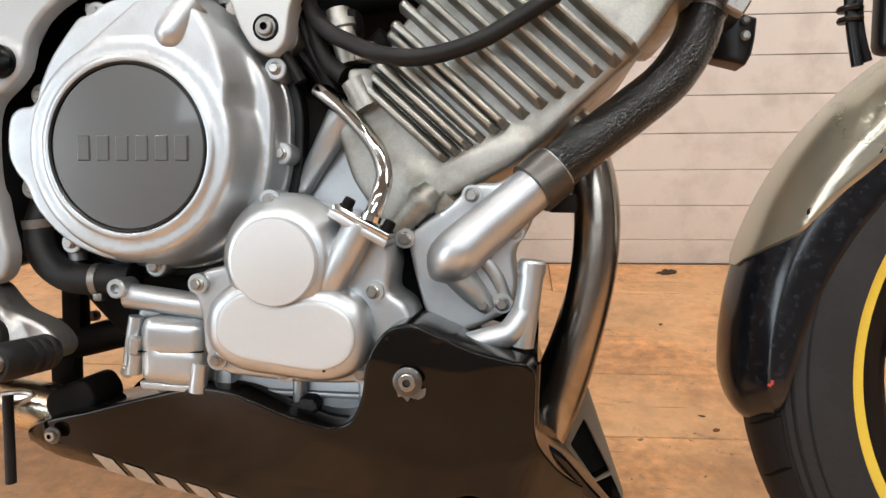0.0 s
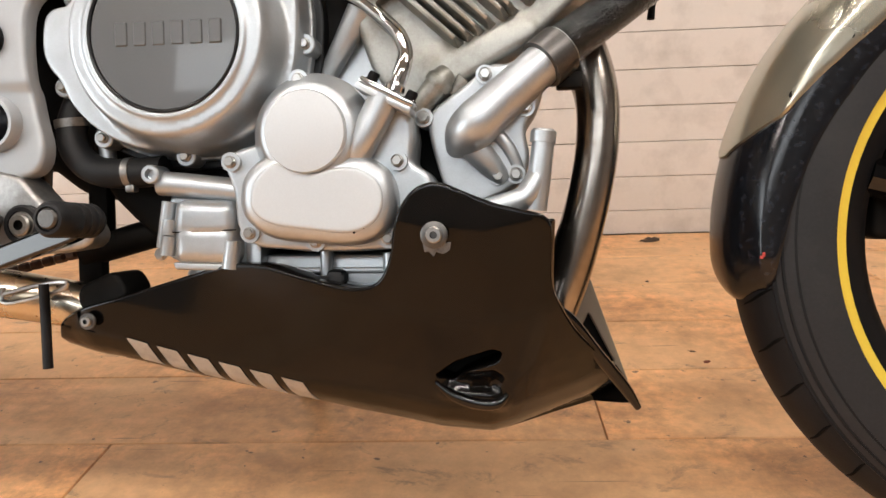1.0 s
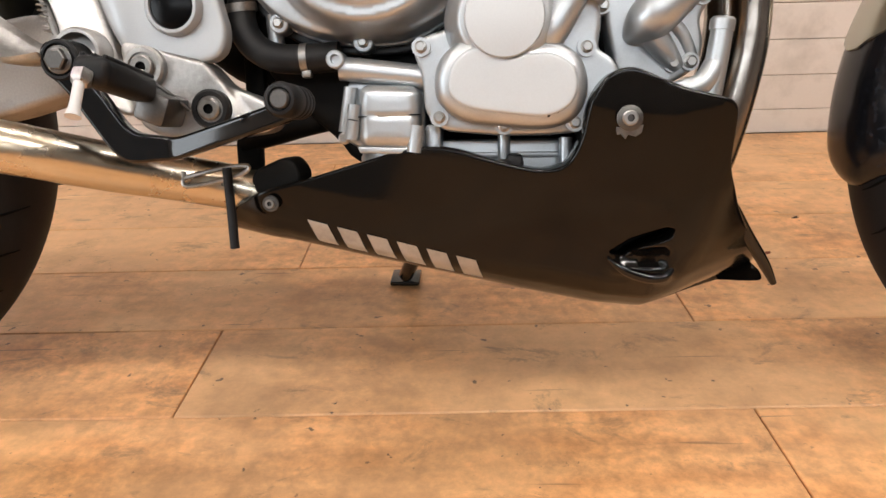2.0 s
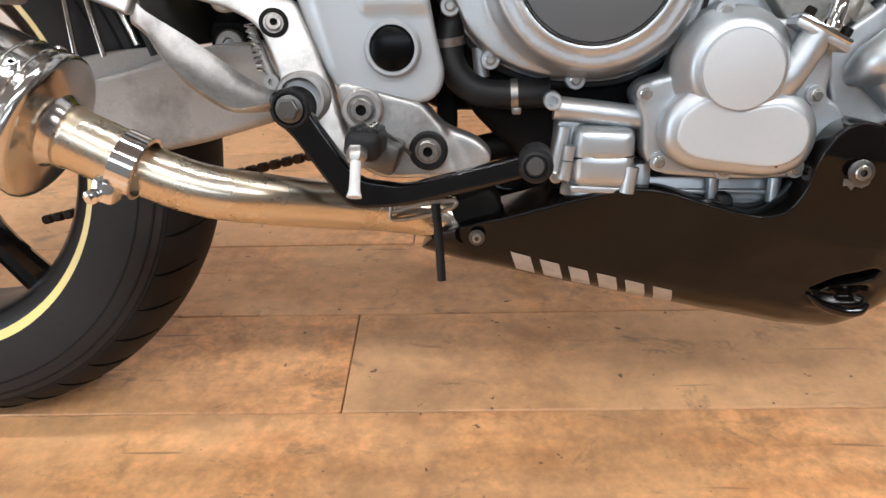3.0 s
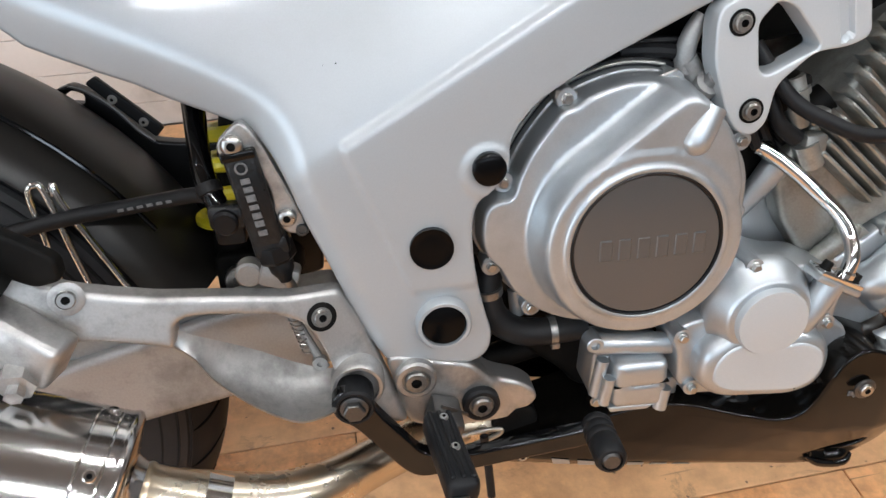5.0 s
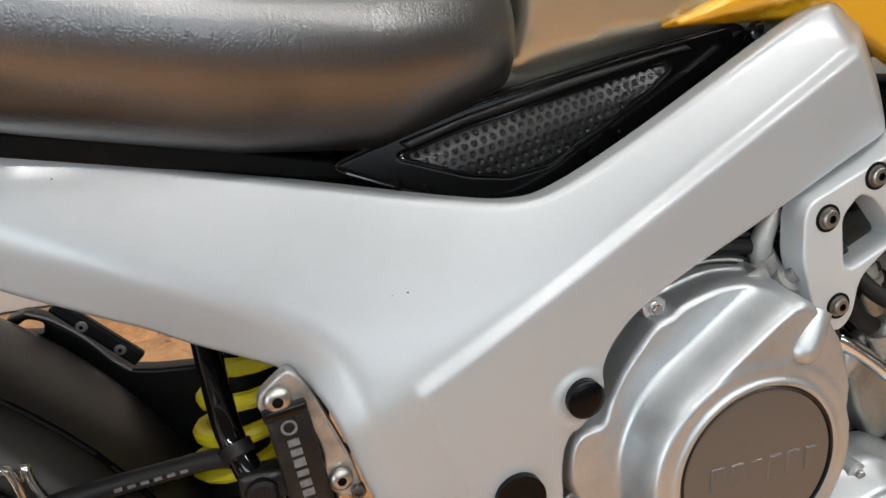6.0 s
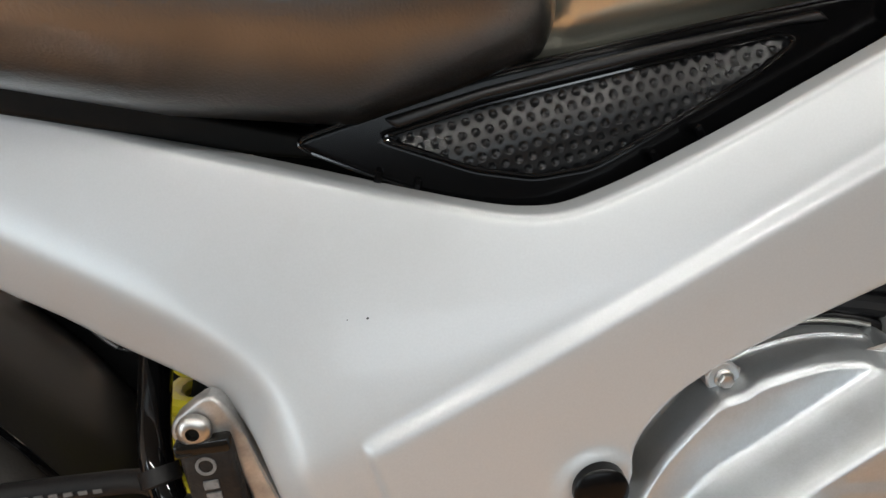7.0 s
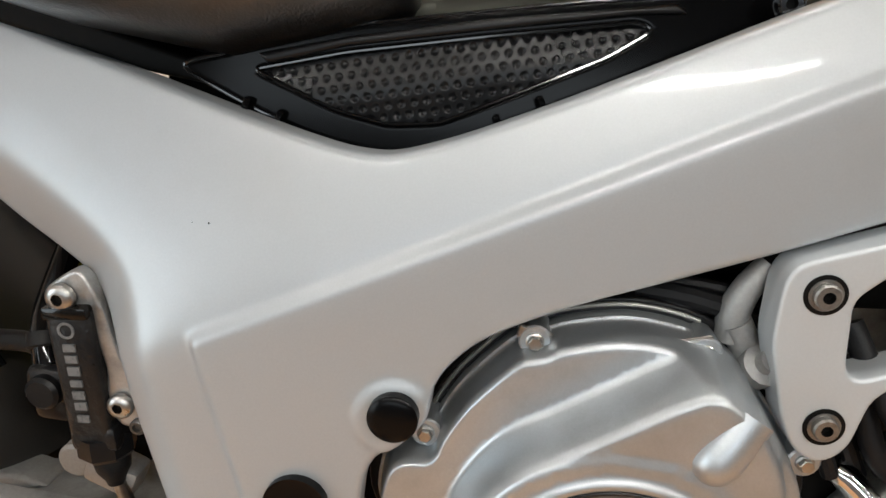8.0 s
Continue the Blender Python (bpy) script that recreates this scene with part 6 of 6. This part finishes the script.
for tx, tz, turn in ((-0.4107, 0.6700, 14), (-0.393, 0.6655, 14), (-0.2634, 0.6880, -28), (-0.2835, 0.6765, -28)):
    part("trim_clip", block((-0.0018, -0.004, -0.0040), (0.0018, 0.004, 0.0028), 0.0008, 1, pose(tx, -0.0912, tz, 0, turn, 0)), TRIM_BLACK, trim, "small black clip in the gap")
bolt(trim, -0.158, -0.088, 0.745, 0.006, 0.004, "socket", BLACK_PAINT)


def tank_depth(x, z):
    lip = (z - 0.738) - 0.16 * (x + 0.315)
    return -0.066 - 0.010 * rise(-lip, 0.008) - 0.30 * np.maximum(z - 0.74, 0) + 1.2 * np.maximum(z - 0.84, 0) ** 1.5 * 4


tank = part("tank", relief(curve([(-0.338, 0.715), (-0.329, 0.742), (-0.324, 0.775), (-0.325, 0.83), (-0.31, 0.89), (-0.22, 0.94), (-0.05, 0.95), (0.10, 0.93), (0.20, 0.87), (0.21, 0.80), (0.12, 0.74), (0.0, 0.72), (-0.10, 0.735), (-0.15, 0.745), (-0.24, 0.733)], 4, True), tank_depth, 0.0, 0.010, 0.012), GOLD, bike, "champagne painted fuel tank with an amber flash", 60)
part("tank_flash", relief(curve([(-0.224, 0.7520), (-0.205, 0.762), (-0.15, 0.785), (-0.08, 0.80), (0.03, 0.79), (0.12, 0.765), (0.12, 0.70), (0.050, 0.670), (0.0166, 0.693), (-0.0134, 0.715), (-0.061, 0.739), (-0.124, 0.7510), (-0.182, 0.7515)], 4, True), lambda x, z: tank_depth(x, z) - 0.012, -0.06, 0.008, 0.008), AMBER, tank, "amber yellow lower tank panel", 60)
part("beam_end_cover", relief(rounded([(0.000, 0.676), (0.022, 0.694), (0.048, 0.684), (0.056, 0.655), (0.020, 0.648)], 0.010), -0.080, -0.03, 0.008, 0.006), BLACK_SATIN, bike, "black cover at the beam end")

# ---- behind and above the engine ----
# two added dark fills that stop the view through the frame
part("frame_fill", relief(rounded([(-0.46, 0.67), (-0.33, 0.645), (-0.22, 0.67), (-0.05, 0.70), (0.10, 0.70), (0.16, 0.62), (0.05, 0.60), (-0.12, 0.58), (-0.30, 0.54), (-0.40, 0.50), (-0.45, 0.55)], 0.02), -0.045, 0.12, 0.02, 0.01), DARK, bike, "dark fill added above the engine to block the view through the frame")
part("gap_plate", relief(rounded([(-0.478, 0.66), (-0.470, 0.692), (-0.44, 0.698), (-0.36, 0.718), (-0.30, 0.728), (-0.08, 0.738), (-0.06, 0.70), (-0.07, 0.66), (-0.30, 0.62), (-0.45, 0.62)], 0.004), -0.049, 0.10, 0.02, 0.003), DARK, bike, "dark plate added inside the frame to close a see-through gap")
head = part("cylinder_head", cyl_bm(join(block((0.215, -0.105, -0.035), (0.33, 0.13, 0.128), 0.012, 3), block((0.235, -0.118, -0.020), (0.245, -0.09, 0.09), 0.003), block((0.262, -0.118, -0.020), (0.272, -0.09, 0.09), 0.003))), CAST, bike, "raw cast cylinder head")
sensor = part("sensor_plug", join(lathe([(0.012, 0), (0.012, 0.018), (0.009, 0.020), (0.009, 0.034), (0.013, 0.036), (0.013, 0.05)], (-0.060, -0.088, 0.520), (0.75, -0.15, 0.65), 18), block((-0.085, -0.11, 0.545), (-0.045, -0.085, 0.575), 0.006, 2)), DARK, bike, "grimy sensor and plug above the barrel")
part("coolant_union", join(tube([(-0.062, -0.104, 0.573), (-0.056, -0.106, 0.552), (-0.051, -0.107, 0.533)], [0.0095, 0.0100, 0.0085], 16, 3), lathe([(0.0125, 0), (0.0125, 0.005), (0.011, 0.006)], (-0.0595, -0.105, 0.564), (0.3, 0, -0.95), 18), block((-0.046, -0.117, 0.534), (-0.030, -0.100, 0.548), 0.003, 2)), CAST, bike, "dull cast coolant union")
part("plug_boot", tube([(-0.086, -0.098, 0.582), (-0.078, -0.105, 0.557), (-0.069, -0.110, 0.536), (-0.054, -0.112, 0.524)], [0.006, 0.0065, 0.0065, 0.0075], 14, 4), RUBBER, bike, "black rubber plug boot")
part("plug_cable", tube([(-0.095, -0.10, 0.60), (-0.070, -0.120, 0.560), (-0.042, -0.134, 0.542), (-0.016, -0.14, 0.532), (0.012, -0.14, 0.531), (0.045, -0.138, 0.540), (0.070, -0.134, 0.554), (0.10, -0.125, 0.575)], 0.0062, 14, 6), RUBBER, bike, "black rubber breather cable")
part("wire_loom", join(tube([(-0.105, -0.10, 0.60), (-0.090, -0.10, 0.565), (-0.080, -0.098, 0.538), (-0.064, -0.094, 0.512)], 0.005, 10, 4), tube([(-0.20, -0.09, 0.60), (-0.16, -0.095, 0.598), (-0.125, -0.095, 0.580), (-0.10, -0.09, 0.550), (-0.075, -0.085, 0.52)], 0.006, 10, 4),
                       tube([(-0.26, -0.09, 0.574), (-0.206, -0.092, 0.590), (-0.162, -0.094, 0.596), (-0.130, -0.094, 0.584), (-0.109, -0.096, 0.552), (-0.092, -0.098, 0.522)], 0.0045, 10, 4),
                       tube([(-0.22, -0.088, 0.600), (-0.17, -0.090, 0.606), (-0.12, -0.092, 0.596), (-0.08, -0.09, 0.56)], 0.0035, 8, 4),
                       tube([(-0.128, -0.112, 0.572), (-0.118, -0.114, 0.556), (-0.100, -0.114, 0.540), (-0.088, -0.112, 0.520)], 0.0045, 10, 4)), RUBBER, bike, "black wiring loom above the clutch cover")
part("crank_vent", join(tube([(-0.150, -0.098, 0.582), (-0.151, -0.099, 0.598), (-0.147, -0.099, 0.612), (-0.140, -0.098, 0.624)], [0.0085, 0.0080, 0.0072, 0.0060], 16, 4), lathe([(0.011, 0), (0.011, 0.010), (0.006, 0.011), (0.006, 0.018), (0, 0.018)], (-0.136, -0.105, 0.570), (0.1, -0.7, 0.6), 14), tube([(-0.150, -0.10, 0.592), (-0.138, -0.10, 0.574)], 0.0085, 12, 2)), SWING_ALLOY, bike, "dull cast bracket beside the breather")
part("mount_lug", lathe([(0.017, -0.05), (0.017, 0.0), (0.015, 0.002), (0.0, 0.002)], (-0.108, -0.108, 0.556), n=24), ALLOY, bike)
mount = part("radiator_mount", join(relief(rounded([(0.2350, 0.5600), (0.2372, 0.5570), (0.2631, 0.5500), (0.2685, 0.5600), (0.2712, 0.5740), (0.2725, 0.5910), (0.2535, 0.5945), (0.238, 0.600)], 0.002), lambda x, z: 0.02 - 0.006 * np.sin((x - 0.235) * 75), 0.045, 0.003, 0.004), tube([(0.20, -0.02, 0.60), (0.225, 0.0, 0.595), (0.25, 0.03, 0.59)], 0.014, 14, 3)), BLACK_SATIN, bike, "black curved radiator mount plate")
bolt(mount, 0.2611, 0.012, 0.5743, 0.0034, 0.004, "hex", GREY_BOLT)
bolt(mount, 0.2607, 0.012, 0.5873, 0.0030, 0.003, "hex", DULL_BOLT)
part("mount_link", join(tube([(0.2156, 0.010, 0.5401), (0.205, 0.010, 0.5320), (0.1950, 0.010, 0.5245), (0.1925, 0.010, 0.5085)], [0.0045, 0.0026, 0.0030, 0.0036], 12, 3), lathe([(0.0052, 0), (0.0052, 0.007)], (0.2165, 0.008, 0.5425), (0.5, -0.6, 0.6), 12)), DARK, mount, "small dark link under the mount")

# ---- front guard, fork and caliper ----
FCX, FCY, FCZ = 0.567, 0.018, 0.302


def fender_shell(r, half, a0, a1, sink, thick=0.003, n=36, m=16, taper=0.0, reach=None, tuck=0.0):
    """Arched guard over the front tyre: round across, with deep sides. sink(u) gives how far the sides reach in."""
    bm, rows = bmesh.new(), []
    for shell in (0, 1):
        grid = []
        for i in range(n + 1):
            u = i / n
            a = radians(a0 + (a1 - a0) * u)
            line = []
            for j in range(m + 1):
                s = (2 * j / m - 1) * (reach(u) if reach else 1.0)
                k = abs(s)
                drop = sink(u) * max(0.0, k - 0.55) / 0.45 + 0.022 * min(1.0, k / 0.55) ** 2.2
                yy = half * math.copysign(min(1.0, k / 0.62) ** 0.8, s) if k > 0 else 0.0
                rr = r - drop - (thick if shell else 0)
                if taper and u > 1 - taper:
                    rr -= tuck * (1 - math.sqrt(max(0.0, 1 - ((u - 1 + taper) / taper) ** 2)))
                    yy *= math.sqrt(max(0.02, 1 - ((u - 1 + taper) / taper) ** 2))
                yy = yy * (1 - (0.03 if shell else 0))
                line.append(bm.verts.new((FCX + rr * math.cos(a), FCY + yy, FCZ + rr * math.sin(a))))
            grid.append(line)
        rows.append(grid)
        for i in range(n):
            for j in range(m):
                bm.faces.new((grid[i][j], grid[i + 1][j], grid[i + 1][j + 1], grid[i][j + 1]))
    a, b = rows
    for i in range(n):
        for j in (0, m):
            bm.faces.new((a[i][j], a[i + 1][j], b[i + 1][j], b[i][j]))
    for j in range(m):
        for i in (0, n):
            bm.faces.new((a[i][j], a[i][j + 1], b[i][j + 1], b[i][j]))
    return bm


fender = part("front_fender", fender_shell(0.318, 0.060, 80, 166, lambda u: float(np.interp(80 + 86 * u, [80, 125, 140, 148, 155, 161, 166], [0.030, 0.030, 0.026, 0.022, 0.018, 0.018, 0.018])), n=60, m=24, reach=lambda u: float(np.interp(80 + 86 * u, [80, 138, 146, 153, 159, 163, 166], [1.0, 1.0, 0.93, 0.78, 0.56, 0.34, 0.06]))), GOLD, bike, "champagne and black front fender", 60)
part("fender_tail", fender_shell(0.3155, 0.0575, 110, 192, lambda u: float(np.interp(110 + 82 * u, [110, 140, 150, 160, 170, 180, 187, 192], [0.042, 0.042, 0.040, 0.034, 0.028, 0.020, 0.010, 0.0])), n=72, m=24, taper=0.12, tuck=0.026), FENDER_BLACK, fender, "glossy black rear part of the fender", 60)
for bx, by, bz in ((0.3032, -0.0375, 0.4252), (0.3473, -0.0385, 0.4741)):
    bolt(fender, bx, by, bz, 0.0042, 0.003, "socket", DARK, (-0.2, -1, 0.1))
part("red_mark", join(block((0.2745, -0.0420, 0.286), (0.2775, -0.0405, 0.2885), 0.0006, 1), block((0.2765, -0.0420, 0.2875), (0.2790, -0.0405, 0.2915), 0.0006, 1)), RED, fender)
fork = part("fork_leg", tube([(0.45, -0.075, 0.78), (0.50, -0.075, 0.56), (0.567, -0.075, 0.30)], [0.028, 0.028, 0.03], 24, 3), BLACK_SATIN, bike, "black fork leg")
part("brake_hose_clip", join(tube([(0.3165, -0.05, 0.62), (0.3185, -0.05, 0.585), (0.3215, -0.05, 0.560), (0.326, -0.05, 0.536)], 0.0042, 12, 4), tube([(0.325, -0.046, 0.62), (0.327, -0.046, 0.570), (0.335, -0.045, 0.540)], 0.0034, 10, 4),
                             lathe([(0.0085, 0), (0.0095, 0.002), (0.0085, 0.004)], (0.3195, -0.049, 0.5725), (0.1, 0, -1), 16), lathe([(0.0085, 0), (0.0095, 0.002), (0.0085, 0.004)], (0.3190, -0.049, 0.5805), (0.1, 0, -1), 16), block((0.340, -0.055, 0.545), (0.366, -0.03, 0.62), 0.008, 3)), BLACK_SATIN, fork, "black brake hose in a coiled clip")
part("caliper", join(block((0.385, 0.0, 0.300), (0.46, 0.05, 0.352), 0.008, 3), block((0.40, 0.0, 0.35), (0.46, 0.05, 0.40), 0.008, 2)), DARK, fork, "dark brake caliper")

# ---- scraps on the floor ----
def scrap(x, y, wide, deep, high, turn, seed, label, material_):
    """A small crumpled flake lying on the floor."""
    dice = random.Random(seed)
    bm = bmesh.new()
    rings = []
    for ring in range(4):
        f = (0.0, 0.45, 0.8, 1.0)[ring]
        z = high * (1 - f ** 2)
        n = 1 if ring == 0 else 11
        rings.append([bm.verts.new((f * wide * math.cos(2 * math.pi * k / n) * dice.uniform(0.7, 1.1), f * deep * math.sin(2 * math.pi * k / n) * dice.uniform(0.7, 1.1), max(0.0003, z * dice.uniform(0.5, 1.2)) if f < 1 else 0.0003)) for k in range(n)])
    for k in range(11):
        bm.faces.new((rings[0][0], rings[1][k], rings[1][(k + 1) % 11]))
        for a, b in zip(rings[1:], rings[2:]):
            bm.faces.new((a[k], b[k], b[(k + 1) % 11], a[(k + 1) % 11]))
    bm.faces.new(rings[3])
    bm.transform(pose(x, y, 0.0, 0, 0, turn))
    ob = part("floor_scrap", bm, material_, None, sharp=25)
    return tagged(ob, label, "debris", "scraps on the floor")


scrap(0.497, 1.600, 0.028, 0.012, 0.012, 10, 2, "dark crumpled scrap lying by the foot of the wall", DARK_SCRAP)
scrap(0.391, 0.932, 0.007, 0.005, 0.003, 30, 3, "small dry brown leaf flake on the boards", RUST_SCRAP)
scrap(0.382, 0.970, 0.006, 0.003, 0.002, -20, 4, "small dry brown crumb on the boards", DARK_SCRAP)
scrap(0.509, 1.075, 0.008, 0.003, 0.003, 15, 5, "small dry brown crumb on the boards", DARK_SCRAP)
scrap(0.407, 1.307, 0.006, 0.004, 0.002, 60, 6, "small dry brown crumb on the boards", DARK_SCRAP)

# ---- boards of the floor and the wall, last ----
def board(name, x0, y0, z0, x1, y1, z1, material_, parent, bevel=0.0012):
    mesh = bpy.data.meshes.new(name)
    bm = block((x0, y0, z0), (x1, y1, z1), bevel, 1)
    bm.to_mesh(mesh)
    bm.free()
    mesh.materials.append(material_)
    ob = new(name, mesh)
    ob.parent = parent
    return ob


rng = random.Random(5)
row = 0
y = 0.548 - 0.19 * 19
while y < WALL_Y - 0.02:
    y0, y1 = max(y, BACK_Y), min(y + 0.19, WALL_Y - 0.004)
    k = round((y - 0.548) / 0.19)
    start = {0: -0.474, 1: 0.158, -1: 0.162, 3: 1.0}.get(k, rng.uniform(-0.6, 0.6))
    cuts = [WEST_X] + [start + 1.22 * n for n in range(-4, 5) if WEST_X + 0.1 < start + 1.22 * n < EAST_X - 0.1] + [EAST_X]
    if y1 - y0 > 0.03:
        for a, b in zip(cuts, cuts[1:]):
            board("floor_board", a + 0.0008, y0 + 0.0008, -0.012, b - 0.0008, y1 - 0.0008, 0.0, FLOOR_WOOD, floor)
    y += 0.19
z = 0.060
board("wall_board", WEST_X, WALL_Y, 0.0, EAST_X, WALL_Y + 0.012, z - 0.0008, WALL_PAINT, wall_north)
while z < CEIL_Z - 0.02:
    z1 = min(z + 0.0855, CEIL_Z)
    board("wall_board", WEST_X, WALL_Y + rng.uniform(0, 0.0015), z + 0.0008, EAST_X, WALL_Y + 0.012, z1 - 0.0008, WALL_PAINT, wall_north, 0.0012)
    z = z1
